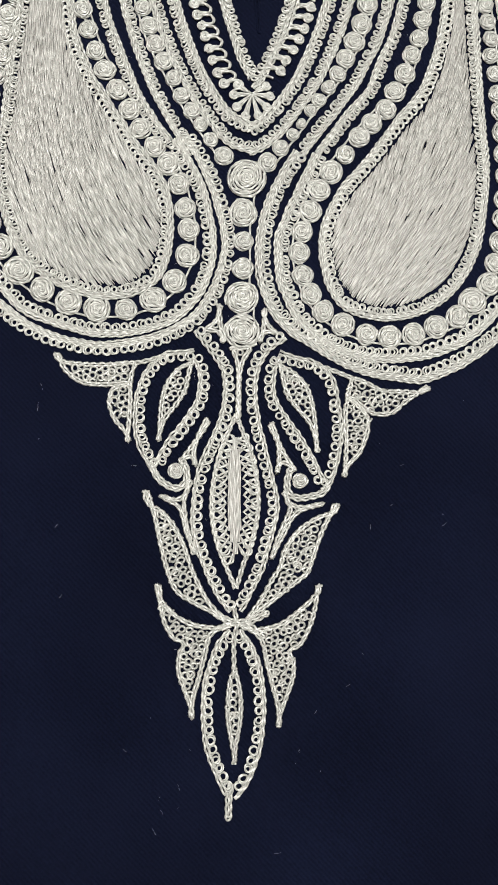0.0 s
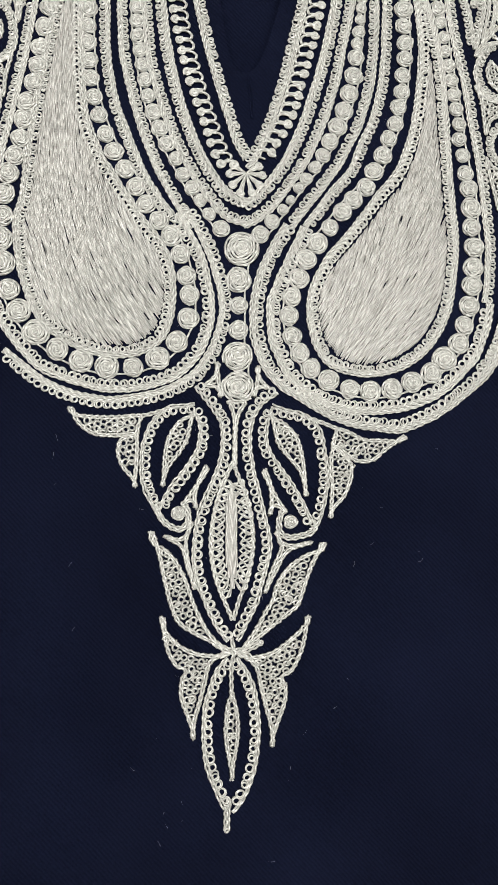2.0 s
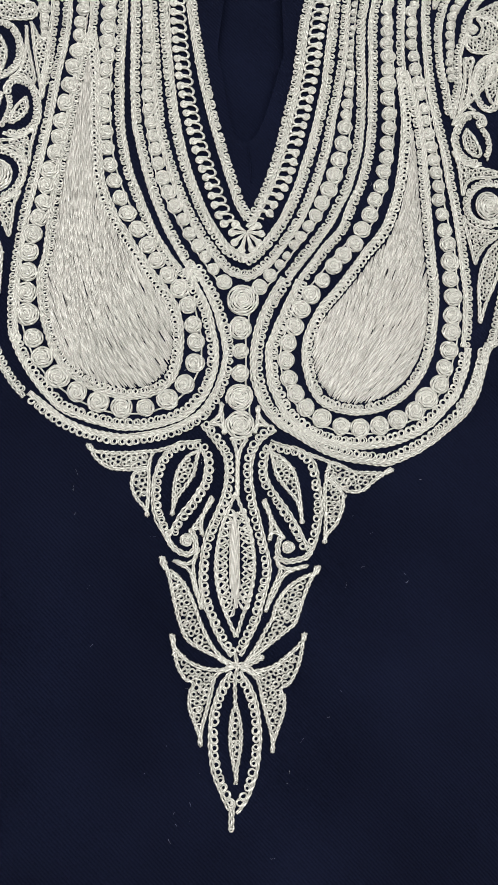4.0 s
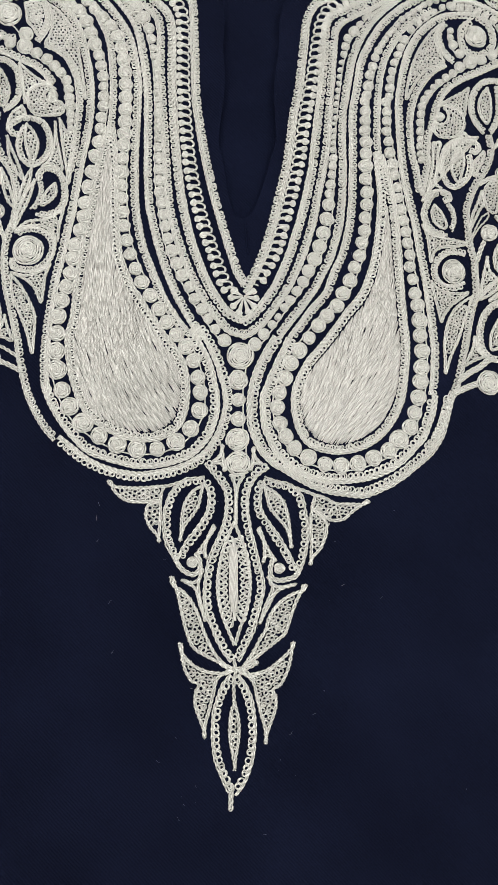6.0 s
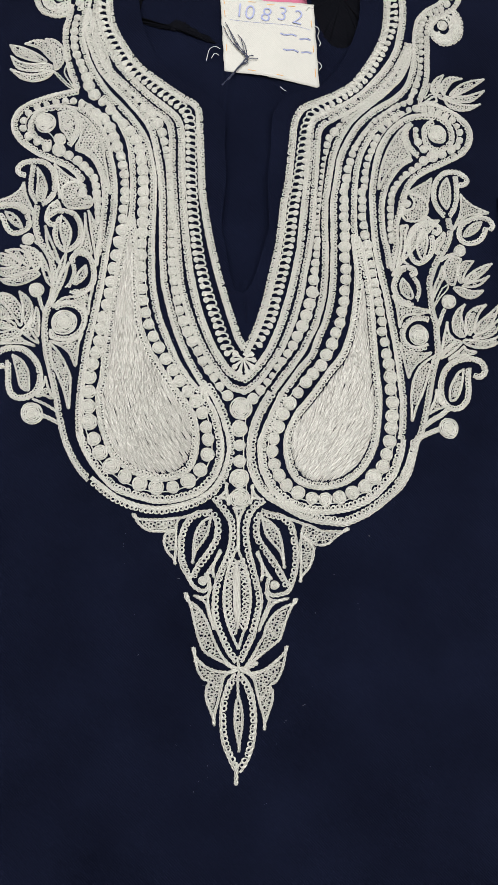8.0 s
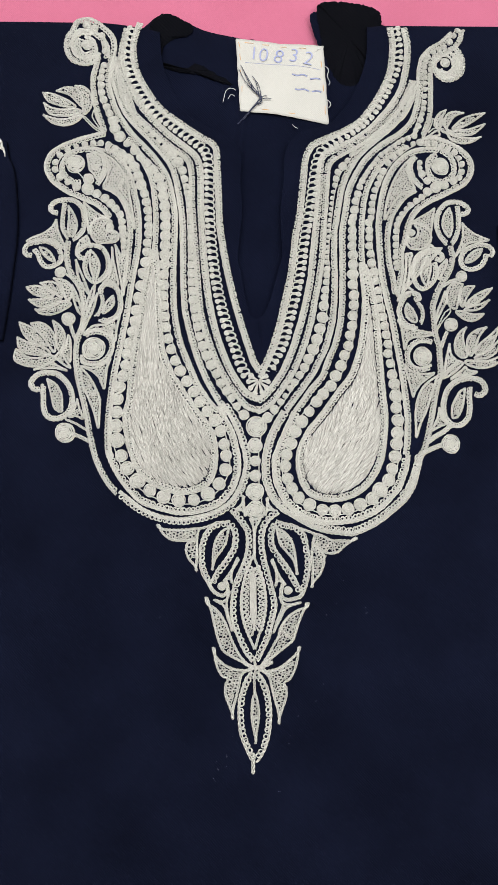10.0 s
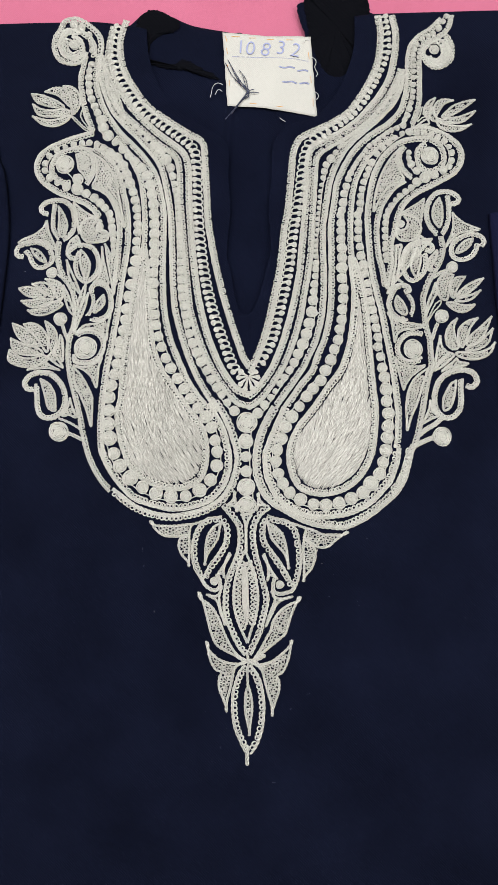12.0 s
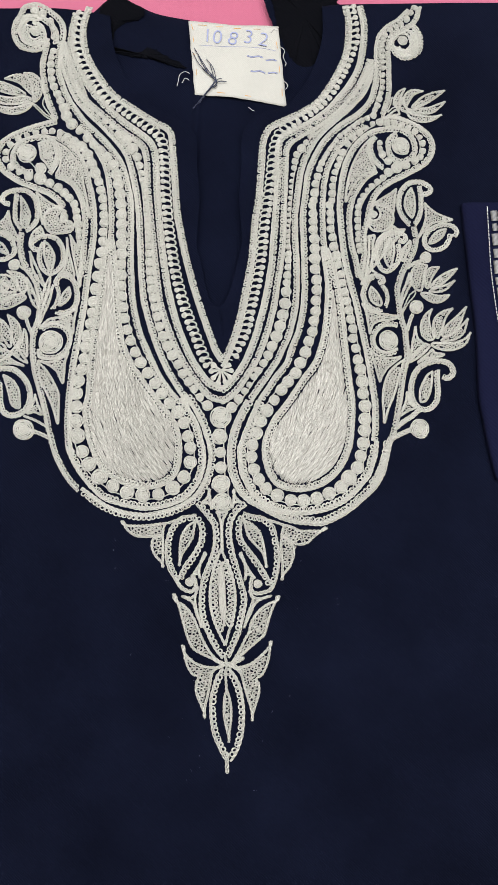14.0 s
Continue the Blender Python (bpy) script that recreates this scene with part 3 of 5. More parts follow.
chain_band([(-103.3, 264.3), (-97.7, 240.9), (-89.5, 223.1), (-75.4, 209.2), (-61.4, 196.7), (-51.5, 189.5), (-47.5, 180.0), (-46.6, 157.5), (-44.9, 137.1), (-42.9, 116.9), (-41.2, 96.9), (-38.8, 77.1), (-33.0, 57.4), (-25.7, 39.8), (-16.1, 24.2), (-6.6, 13.3), (1.7, 10.6)], w=4.6,ring=1)
chain_band([(108.0, 248.9), (104.8, 240.3), (100.7, 232.1), (95.5, 224.4), (88.8, 216.7), (81.7, 209.8), (73.8, 203.4), (66.0, 198.2), (57.8, 193.4), (51.6, 189.4), (48.4, 184.6), (47.2, 176.9), (46.7, 166.8), (45.4, 146.8), (44.6, 135.5), (43.8, 119.2), (41.7, 103.0), (38.8, 86.9), (35.9, 71.0), (31.3, 55.2), (27.8, 45.8), (24.3, 38.0), (18.8, 28.6), (12.2, 19.3), (5.6, 12.7), (-0.2, 9.5)], w=4.6,ring=-1)
chain_band([(-103.6, 261.3), (-104.6, 249.4), (-100.8, 236.7), (-95.5, 224.0), (-88.2, 214.3), (-79.3, 205.1), (-69.3, 193.8), (-62.1, 184.2), (-58.9, 176.0), (-55.3, 159.6), (-52.8, 141.2), (-51.8, 117.0), (-51.3, 97.0), (-49.3, 77.1), (-44.2, 57.4), (-37.2, 37.9), (-30.3, 24.3), (-23.4, 13.4), (-19.2, 7.6)], w=4.6,ring=1)
chain_band([(108.8, 248.9), (108.2, 239.4), (105.7, 230.8), (101.7, 223.9), (95.8, 217.0), (89.1, 210.5), (82.0, 204.5), (74.5, 197.7), (67.9, 190.4), (63.1, 182.4), (59.5, 174.3), (57.2, 166.7), (54.7, 152.7), (53.1, 140.7), (52.3, 135.9), (52.0, 119.6), (52.4, 103.5), (52.1, 87.5), (50.4, 71.6), (46.5, 55.8), (42.4, 46.4), (37.4, 36.4), (31.5, 27.6), (24.6, 18.2), (18.8, 9.6)], w=4.6,ring=-1)
chain_band([(-21.9, 14.3), (-17.9, 8.8), (-12.1, -2.4), (-7.5, -16.2), (-6.1, -26.1), (-8.2, -37.4), (-12.1, -46.2), (-17.5, -53.0), (-27.9, -59.4), (-39.4, -62.8), (-50.5, -64.1), (-62.9, -62.4), (-74.8, -57.9), (-83.3, -52.1), (-91.3, -45.9)], w=4.7,ring=1)
chain_band([(18.8, 9.6), (13.1, -0.2), (9.2, -9.2), (7.0, -18.1), (6.3, -27.0), (7.0, -35.7), (9.5, -43.7), (13.3, -50.0), (18.3, -54.8), (22.9, -57.2), (28.4, -60.5), (35.0, -64.1), (41.4, -66.8), (48.0, -68.4), (55.2, -69.1), (62.4, -69.8), (67.3, -68.5), (74.6, -65.2), (81.3, -61.3), (88.1, -55.9), (94.6, -50.3), (99.6, -44.9), (102.9, -38.9), (105.4, -31.5), (107.3, -24.0), (108.9, -15.7)], w=5.3,ring=1)
chain_band([(-106.1, 265.6), (-107.9, 253.7), (-107.7, 243.1), (-104.8, 232.5), (-100.6, 222.0), (-95.3, 213.6), (-89.2, 205.2), (-82.4, 198.1), (-74.4, 189.7), (-68.4, 181.4), (-64.0, 173.1), (-60.8, 161.6), (-58.7, 149.4), (-58.2, 137.2), (-58.5, 117.0), (-58.3, 97.0), (-57.0, 77.2), (-53.0, 57.5), (-45.2, 37.9), (-39.4, 25.9), (-32.9, 16.2), (-28.7, 11.2)], w=4.6,ring=-1)
chain_band([(137.4, 285.5), (129.0, 277.7), (121.0, 272.4), (115.8, 265.8), (113.7, 257.5), (113.1, 247.6), (112.5, 237.3), (110.7, 227.0), (107.9, 219.3), (103.5, 213.2), (98.0, 208.0), (91.3, 203.6), (84.2, 198.8), (78.0, 193.1), (72.9, 187.1), (68.9, 180.3), (64.9, 172.3), (62.1, 164.2), (60.1, 150.6), (57.9, 136.2), (57.9, 119.9), (57.9, 103.7), (57.6, 87.7), (56.4, 71.9), (52.8, 56.7), (48.7, 46.6), (44.0, 34.1), (36.6, 24.7), (30.2, 15.4), (25.8, 9.2)], w=4.6,ring=1)
chain_band([(-27.7, 11.8), (-22.0, 4.1), (-17.3, -4.6), (-13.9, -16.4), (-12.6, -27.5), (-14.9, -38.9), (-20.4, -47.6), (-28.1, -53.3), (-39.7, -56.8), (-50.8, -57.6), (-62.8, -55.2), (-75.2, -50.7), (-83.8, -43.0), (-91.2, -33.2), (-96.0, -24.6), (-98.7, -17.5)], w=4.7,ring=-1)
chain_band([(25.8, 9.2), (22.7, 1.6), (19.0, -5.9), (15.4, -14.9), (13.1, -21.5), (13.0, -27.3), (13.7, -35.5), (16.1, -41.8), (20.5, -49.8), (26.9, -55.7), (35.3, -60.4), (43.7, -62.5), (52.3, -62.8), (62.4, -61.7), (69.7, -59.5), (77.0, -56.2), (83.4, -51.4), (89.3, -45.4), (94.1, -39.2), (96.8, -32.6), (98.7, -25.8), (99.7, -18.3)], w=5.2,ring=1)
chain_band([(-108.9, 195.8), (-101.7, 190.7), (-95.7, 184.5), (-91.2, 176.2), (-87.9, 165.9), (-85.4, 155.7), (-83.3, 141.4), (-83.1, 129.3), (-84.1, 117.2), (-86.6, 101.2), (-89.4, 77.4), (-92.6, 57.7), (-96.1, 38.2), (-98.5, 18.9), (-99.7, -0.3), (-99.1, -15.6), (-97.4, -23.9)], w=4.6,ring=-1)
chain_band([(116.0, 197.1), (109.0, 195.6), (103.1, 192.4), (97.2, 187.2), (93.3, 182.0), (90.1, 176.0), (87.7, 170.0), (85.6, 161.6), (83.9, 150.4), (83.0, 140.4), (83.0, 137.5), (83.8, 121.2), (85.2, 105.0), (88.2, 89.1), (91.7, 73.4), (94.3, 57.8), (97.1, 42.3), (99.1, 27.0), (100.4, 14.8), (101.2, 7.2), (101.1, -0.3), (100.7, -9.3), (99.7, -18.3)], w=4.6,ring=1)
chain_band([(-93.2, 203.1), (-87.2, 196.8), (-80.3, 184.4), (-75.4, 174.0), (-73.0, 163.8), (-71.6, 149.5), (-71.1, 137.3), (-71.4, 127.2), (-71.7, 118.7)], w=4.2,ring=1)
chain_band([(102.1, 199.8), (92.3, 193.4), (84.4, 185.8), (80.1, 178.5), (76.9, 172.5), (74.5, 165.7), (72.5, 156.5), (71.6, 146.5), (71.0, 134.5), (70.9, 126.6), (71.2, 116.7), (71.9, 108.8)], w=4.2,ring=-1)
chain_band([(-72.5, 121.2), (-74.4, 113.1), (-77.3, 96.0), (-80.1, 75.4), (-82.6, 55.3), (-84.6, 35.1), (-85.9, 15.3), (-87.6, 6.7), (-86.1, -7.6), (-82.9, -19.2), (-77.5, -30.3), (-70.1, -37.1), (-59.3, -42.4), (-48.7, -44.4), (-38.0, -42.1), (-30.6, -35.6), (-28.0, -23.3), (-28.9, -10.7), (-33.0, -0.8), (-39.6, 7.3), (-46.6, 17.4), (-52.4, 25.6), (-59.0, 36.1), (-64.5, 49.7), (-66.9, 65.4), (-68.3, 85.6), (-69.6, 105.1), (-71.7, 121.2)], w=5.0,ring=1)
chain_band([(72.3, 112.4), (76.0, 101.3), (78.7, 88.6), (80.7, 72.9), (81.8, 57.2), (82.9, 41.7), (84.0, 26.4), (85.1, 15.8), (85.7, 7.0), (85.3, -2.3), (83.7, -15.8), (81.3, -24.8), (77.1, -33.1), (71.0, -40.3), (62.5, -45.5), (52.1, -48.1), (42.8, -47.1), (36.4, -44.7), (32.0, -39.0), (29.6, -32.1), (28.4, -23.9), (29.2, -16.8), (32.6, -8.4), (36.6, -1.7), (43.6, 6.9), (50.1, 16.1), (56.0, 24.5), (61.9, 31.8), (66.4, 41.1), (70.3, 55.2), (72.5, 71.0), (73.5, 88.4), (72.0, 104.3), (71.1, 114.0)], w=5.0,ring=-1)
chain_band([(-108.3, 206.6), (-118.9, 203.7), (-128.8, 200.5), (-138.6, 196.4), (-145.6, 191.1), (-148.5, 183.6), (-147.2, 176.6), (-142.3, 170.4), (-133.9, 164.2), (-124.0, 159.6), (-114.1, 155.5), (-108.1, 151.0), (-102.9, 144.4)], w=4.6,ring=1)
chain_band([(114.2, 204.5), (123.5, 204.8), (132.3, 201.8), (140.3, 197.2), (145.9, 191.5), (148.0, 185.0), (146.7, 177.8), (141.6, 171.8), (133.0, 166.7), (125.2, 162.7), (117.5, 158.8), (110.9, 154.1), (106.1, 147.7), (103.3, 140.2), (101.6, 132.3), (101.2, 127.1)], w=4.6,ring=-1)
chain_band([(-108.4, 167.3), (-102.4, 164.8), (-96.5, 159.9), (-92.4, 152.9), (-89.6, 143.5), (-88.6, 133.4), (-89.3, 121.3), (-89.9, 109.2), (-92.0, 94.1)], w=4.2,ring=1)
chain_band([(109.2, 167.3), (103.8, 164.2), (98.7, 159.0), (94.7, 153.5), (91.5, 146.3), (89.5, 138.3), (88.9, 126.4), (89.9, 114.6), (92.0, 104.7), (93.4, 95.7), (94.1, 90.2)], w=4.2,ring=-1)
chain_band([(-109.6, 193.7), (-118.8, 194.6), (-128.6, 193.4), (-134.8, 188.9), (-137.8, 181.9), (-136.1, 175.7), (-130.1, 170.7), (-124.2, 170.3)], w=4.2,ring=1)
chain_band([(116.0, 197.1), (123.3, 197.0), (129.4, 195.3), (134.0, 191.2), (136.1, 185.1), (135.2, 179.1), (131.3, 175.1), (126.6, 173.6), (121.7, 175.2), (118.7, 179.7), (118.0, 186.2), (120.1, 191.0), (124.4, 193.4)], w=4.2,ring=-1)
chain_band([(-115.4, 265.6), (-116.8, 258.0), (-118.6, 247.4), (-117.6, 236.8), (-115.0, 224.2), (-111.2, 213.7), (-109.1, 207.4)], w=4.2,ring=1)
chain_band([(101.2, 130.3), (98.8, 124.4), (98.3, 116.5), (98.2, 108.6), (96.5, 98.8), (94.5, 91.0)], w=4.2,ring=-1)
chain_band([(-105.3, 265.6), (-104.6, 272.8), (-106.4, 280.1), (-111.3, 285.7), (-118.2, 290.9), (-124.7, 293.2), (-131.6, 291.1), (-134.2, 285.1), (-137.7, 279.5), (-138.4, 271.8), (-135.8, 264.5), (-130.1, 260.6), (-122.9, 259.7), (-117.7, 263.1), (-115.8, 268.2)], w=4.4,ring=1)
chain_band([(-109.7, 263.9), (-109.8, 271.6), (-113.6, 278.4), (-120.1, 283.2), (-127.4, 283.7), (-132.1, 280.3), (-133.6, 273.0), (-131.0, 266.6), (-124.5, 264.0), (-119.8, 265.7), (-118.2, 269.9), (-120.8, 276.8), (-126.5, 279.4)], w=4.6,ring=1)
chain_band([(144.5, 288.7), (142.3, 280.4), (138.3, 275.0), (132.3, 271.3), (126.4, 268.9), (122.4, 264.0), (121.0, 255.7), (120.8, 243.3), (120.5, 231.0), (119.6, 221.6), (117.1, 213.4), (114.2, 206.5)], w=4.0,ring=-1)
chain_band([(138.3, 274.6), (142.8, 269.1), (144.2, 261.6), (142.5, 254.6), (137.3, 250.5), (131.4, 249.8), (126.5, 253.2), (123.8, 258.6), (124.7, 264.0), (128.3, 267.2)], w=4.0,ring=1)
chain_band([(137.8, 270.4), (140.4, 264.6), (139.8, 257.9), (135.8, 254.3), (130.8, 254.3), (127.7, 257.3)], w=4.4,ring=1)
chain_band([(-139.4, 147.5), (-143.3, 148.8), (-144.6, 152.0), (-141.5, 155.7), (-134.9, 157.3), (-127.8, 156.4), (-123.0, 151.5), (-120.9, 143.7), (-121.5, 136.4), (-125.3, 130.8), (-128.8, 128.8)], w=3.8,ring=-1)
chain_band([(139.9, 149.8), (143.3, 150.2), (145.3, 152.9), (142.0, 157.0), (136.3, 158.6), (129.7, 157.1), (125.4, 151.9), (123.3, 145.2), (123.6, 138.8), (126.1, 133.2), (130.6, 128.0)], w=3.8,ring=1)
chain_band([(-134.9, 155.2), (-135.5, 149.9), (-136.1, 142.6), (-135.2, 135.7), (-131.1, 129.2)], w=3.6,ring=1)
chain_band([(137.7, 155.8), (138.3, 147.8), (138.1, 139.9), (136.4, 133.9), (133.2, 128.0)], w=3.6,ring=-1)
chain_band([(-156.2, 116.9), (-160.1, 117.7), (-161.3, 121.0), (-159.1, 124.6), (-153.7, 126.1), (-146.7, 126.9), (-140.4, 124.4), (-136.7, 119.2), (-136.2, 113.6), (-140.4, 110.0), (-145.4, 108.8), (-149.4, 112.0), (-151.9, 117.7), (-155.1, 121.3)], w=3.6,ring=-1)
chain_band([(159.6, 119.5), (161.6, 122.6), (159.4, 126.2), (154.5, 127.8), (148.8, 127.1), (142.6, 123.6), (139.5, 118.1), (140.5, 112.6), (145.3, 110.2), (151.4, 111.7), (155.3, 116.0), (157.0, 121.5)], w=3.6,ring=1)
chain_band([(-131.1, 127.6), (-132.1, 119.6), (-130.7, 109.5), (-127.4, 102.3), (-123.4, 96.7), (-120.1, 88.7), (-118.4, 79.6), (-119.0, 69.7), (-121.1, 61.8), (-122.9, 54.0), (-122.6, 42.3), (-120.5, 29.9), (-117.1, 17.1), (-113.4, 2.8), (-110.9, -9.8), (-106.9, -23.1), (-102.2, -33.0), (-97.1, -40.6), (-91.8, -46.2)], w=4.2,ring=1)
chain_band([(132.4, 126.8), (133.4, 120.1), (132.9, 114.2), (130.1, 107.2), (126.1, 100.5), (122.2, 92.7), (119.3, 83.0), (119.9, 73.3), (120.8, 63.6), (122.9, 55.8), (123.4, 46.2), (123.6, 36.6), (120.4, 25.2), (118.0, 12.2), (115.2, -1.6), (112.1, -13.7), (107.0, -24.5), (103.6, -33.9), (99.9, -41.6), (94.9, -47.2)], w=4.2,ring=-1)
chain_band([(-119.9, 115.0), (-123.4, 116.3), (-124.7, 119.1), (-122.0, 122.3), (-117.0, 124.3), (-110.7, 123.8), (-106.0, 120.2), (-103.5, 113.3), (-103.8, 106.1), (-107.2, 101.0), (-111.8, 98.6), (-116.5, 101.4), (-119.0, 107.4), (-118.7, 114.2), (-116.5, 120.2)], w=3.6,ring=-1)
chain_band([(122.0, 117.8), (125.0, 116.6), (126.6, 119.4), (124.3, 122.2), (120.5, 123.0), (115.2, 122.2), (110.6, 118.7), (107.0, 112.5), (106.1, 105.8), (108.3, 99.5), (112.0, 95.9), (116.6, 97.8), (120.5, 102.5), (121.8, 108.8), (121.1, 115.1)], w=3.6,ring=1)
chain_band([(-107.4, 89.8), (-107.8, 93.4), (-104.8, 96.6), (-100.1, 96.1), (-96.2, 92.5), (-94.2, 85.4), (-94.4, 78.2), (-97.8, 73.1), (-103.6, 71.2), (-108.2, 72.4)], w=3.8,ring=-1)
chain_band([(106.9, 88.1), (110.0, 89.3), (108.9, 92.0), (104.3, 92.5), (100.5, 90.1), (97.8, 85.1), (96.5, 79.3), (98.7, 73.4), (103.5, 69.5), (108.8, 69.8)], w=3.8,ring=1)
chain_band([(-107.0, 89.4), (-106.1, 84.2), (-107.6, 78.3), (-110.6, 73.6)], w=3.0,ring=1)
chain_band([(109.2, 86.2), (111.7, 81.9), (112.4, 76.4), (110.4, 71.0)], w=3.0,ring=-1)
chain_band([(-118.5, 47.3), (-117.7, 42.7), (-111.1, 41.1), (-104.3, 43.0), (-100.1, 48.0), (-98.7, 53.9), (-100.7, 59.4), (-106.5, 62.9), (-112.3, 63.0), (-117.6, 60.3)], w=3.8,ring=1)
chain_band([(118.4, 58.6), (113.9, 59.8), (108.3, 59.0), (103.7, 55.2), (101.3, 49.4), (102.7, 43.6), (107.1, 40.2), (112.8, 39.8), (118.1, 42.0)], w=3.8,ring=-1)
chain_band([(-146.3, 23.4), (-149.7, 23.1), (-152.1, 25.8), (-151.5, 30.0), (-147.3, 33.5), (-141.2, 34.6), (-134.7, 33.4), (-128.8, 28.4), (-125.3, 22.1), (-124.3, 14.4), (-126.5, 7.9), (-130.2, 4.8), (-135.1, 3.3), (-140.1, 4.9), (-142.9, 9.9), (-143.9, 19.2), (-144.1, 26.9)], w=4.0,ring=-1)
chain_band([(146.4, 23.6), (150.1, 22.4), (153.2, 25.1), (152.9, 29.3), (149.7, 32.7), (143.3, 33.9), (136.2, 32.4), (130.5, 28.6), (127.0, 22.9), (125.3, 15.7), (125.9, 8.5), (128.8, 3.5), (133.2, 1.6), (137.7, 2.8), (141.5, 7.3), (142.8, 13.7), (142.6, 21.3), (143.2, 28.2)], w=4.0,ring=1)
chain_band([(-16.0, -55.8), (-10.4, -62.1), (-5.9, -68.5), (-4.5, -75.0), (-4.5, -81.4), (-5.8, -87.9), (-7.8, -93.3), (-10.9, -100.8), (-13.2, -108.2), (-14.2, -116.6), (-14.0, -124.9), (-12.3, -132.1), (-9.6, -138.6), (-6.5, -144.7), (-3.4, -149.5), (-0.6, -152.7)], w=5.2,ring=1)
chain_band([(14.6, -57.0), (8.5, -61.5), (4.6, -68.1), (3.7, -74.8), (4.0, -81.7), (5.2, -88.1), (6.5, -93.1), (8.5, -100.7), (11.2, -110.8), (12.4, -118.0), (11.1, -124.8), (9.1, -133.3), (7.5, -138.9), (5.0, -144.3), (2.8, -149.2), (0.8, -152.6)], w=5.2,ring=-1)
chain_band([(-16.7, -65.0), (-22.1, -65.8), (-26.3, -66.4), (-30.0, -69.3), (-33.2, -74.1), (-34.9, -80.2), (-35.3, -86.6), (-34.6, -93.0), (-32.9, -98.2), (-30.0, -103.4), (-26.9, -106.5)], w=5.2,ring=1)
chain_band([(12.7, -64.6), (18.8, -66.2), (24.5, -67.3), (29.0, -70.1), (31.8, -74.5), (33.1, -81.3), (34.3, -90.1), (33.4, -98.9), (32.1, -104.3), (30.6, -108.2), (28.2, -110.1)], w=5.2,ring=-1)
chain_band([(-16.3, -65.6), (-13.8, -69.9), (-13.2, -76.3), (-14.1, -81.7), (-16.5, -86.1), (-20.1, -91.5), (-24.1, -96.9), (-26.7, -101.6), (-27.8, -105.0)], w=5.0,ring=1)
chain_band([(12.2, -65.2), (10.1, -69.9), (10.2, -77.4), (12.1, -82.7), (15.0, -86.7), (18.7, -91.8), (23.1, -98.1), (26.6, -104.7), (28.8, -109.0)], w=5.0,ring=-1)
chain_band([(-0.6, -160.4), (-4.2, -165.0), (-6.7, -171.5), (-8.3, -179.4), (-8.4, -188.3), (-7.2, -197.1), (-4.9, -203.9), (-2.3, -209.3), (-0.0, -213.5)], w=5.0,ring=1)
chain_band([(0.8, -160.3), (4.4, -164.9), (7.3, -171.3), (9.1, -180.2), (9.6, -189.1), (8.5, -197.9), (6.7, -204.8), (4.0, -210.6), (0.8, -214.5)], w=5.0,ring=-1)
loop_band([(-92.0, 286.9), (-94.9, 266.3), (-91.5, 251.4), (-84.5, 237.8), (-73.2, 222.6), (-58.4, 210.4), (-46.4, 201.5), (-37.3, 192.3), (-34.9, 177.9), (-34.4, 157.4), (-33.2, 137.0), (-31.2, 116.9), (-28.1, 96.8), (-23.4, 77.0), (-16.9, 57.3), (-9.6, 38.5), (-3.9, 30.7)], w=8.5)
loop_band([(95.8, 288.8), (98.2, 268.6), (94.4, 252.9), (87.8, 239.1), (78.3, 223.0), (64.5, 210.3), (52.4, 202.1), (42.5, 193.7), (38.6, 179.1), (35.8, 157.8), (32.0, 134.8), (30.0, 118.5), (27.8, 102.3), (24.3, 86.2), (20.6, 70.4), (16.1, 54.6), (10.6, 43.9), (6.6, 36.4)], w=8.5)
loop_band([(-2.5, -93.1), (-4.6, -99.6), (-6.1, -107.0), (-6.5, -115.4), (-6.0, -123.7), (-4.2, -130.9), (-1.9, -137.0)], w=6.0)
loop_band([(0.1, -93.1), (2.4, -99.4), (4.0, -106.7), (4.7, -115.1), (4.4, -123.5), (2.9, -130.7), (1.0, -137.0)], w=6.5)
coil_row([(-88.2, 217.7, 2.0), (-84.2, 214.3, 2.0), (-79.4, 210.5, 2.4), (-75.4, 206.3, 2.4), (-71.0, 201.7, 2.4), (-66.2, 196.3, 3.2), (-61.4, 191.7, 3.8), (-57.0, 185.9, 3.8), (-53.8, 179.7, 3.2), (-52.2, 173.5, 2.8), (-51.0, 168.1, 2.4), (-50.2, 163.2, 2.2), (-49.4, 158.7, 2.0), (-48.9, 154.6, 2.0), (-48.5, 150.5, 2.0), (-48.1, 146.5, 2.0), (-48.1, 142.4, 2.0), (-47.7, 138.3, 2.0), (-47.3, 134.3, 2.0), (-47.2, 130.3, 2.2), (-46.8, 125.8, 2.2), (-46.8, 121.4, 2.2), (-46.4, 116.6, 2.4), (-46.4, 111.3, 2.6), (-45.9, 105.3, 3.0), (-45.5, 98.9, 3.1), (-45.1, 92.6, 3.1), (-44.7, 86.2, 2.9), (-43.5, 80.3, 2.9), (-42.3, 73.9, 3.1), (-41.1, 67.6, 3.1), (-39.6, 60.9, 3.1), (-37.2, 54.3, 3.5), (-34.5, 47.6, 3.5), (-31.4, 41.3, 3.3), (-27.6, 35.1, 3.1), (-24.5, 28.9, 2.9), (-20.7, 23.4, 2.9), (-17.3, 18.4, 2.7), (-13.5, 13.0, 2.5), (-8.6, 7.2, 3.4)])
coil_row([(101.0, 227.6, 1.3), (98.2, 223.9, 1.4), (95.5, 220.7, 1.4), (92.7, 217.4, 1.3)])
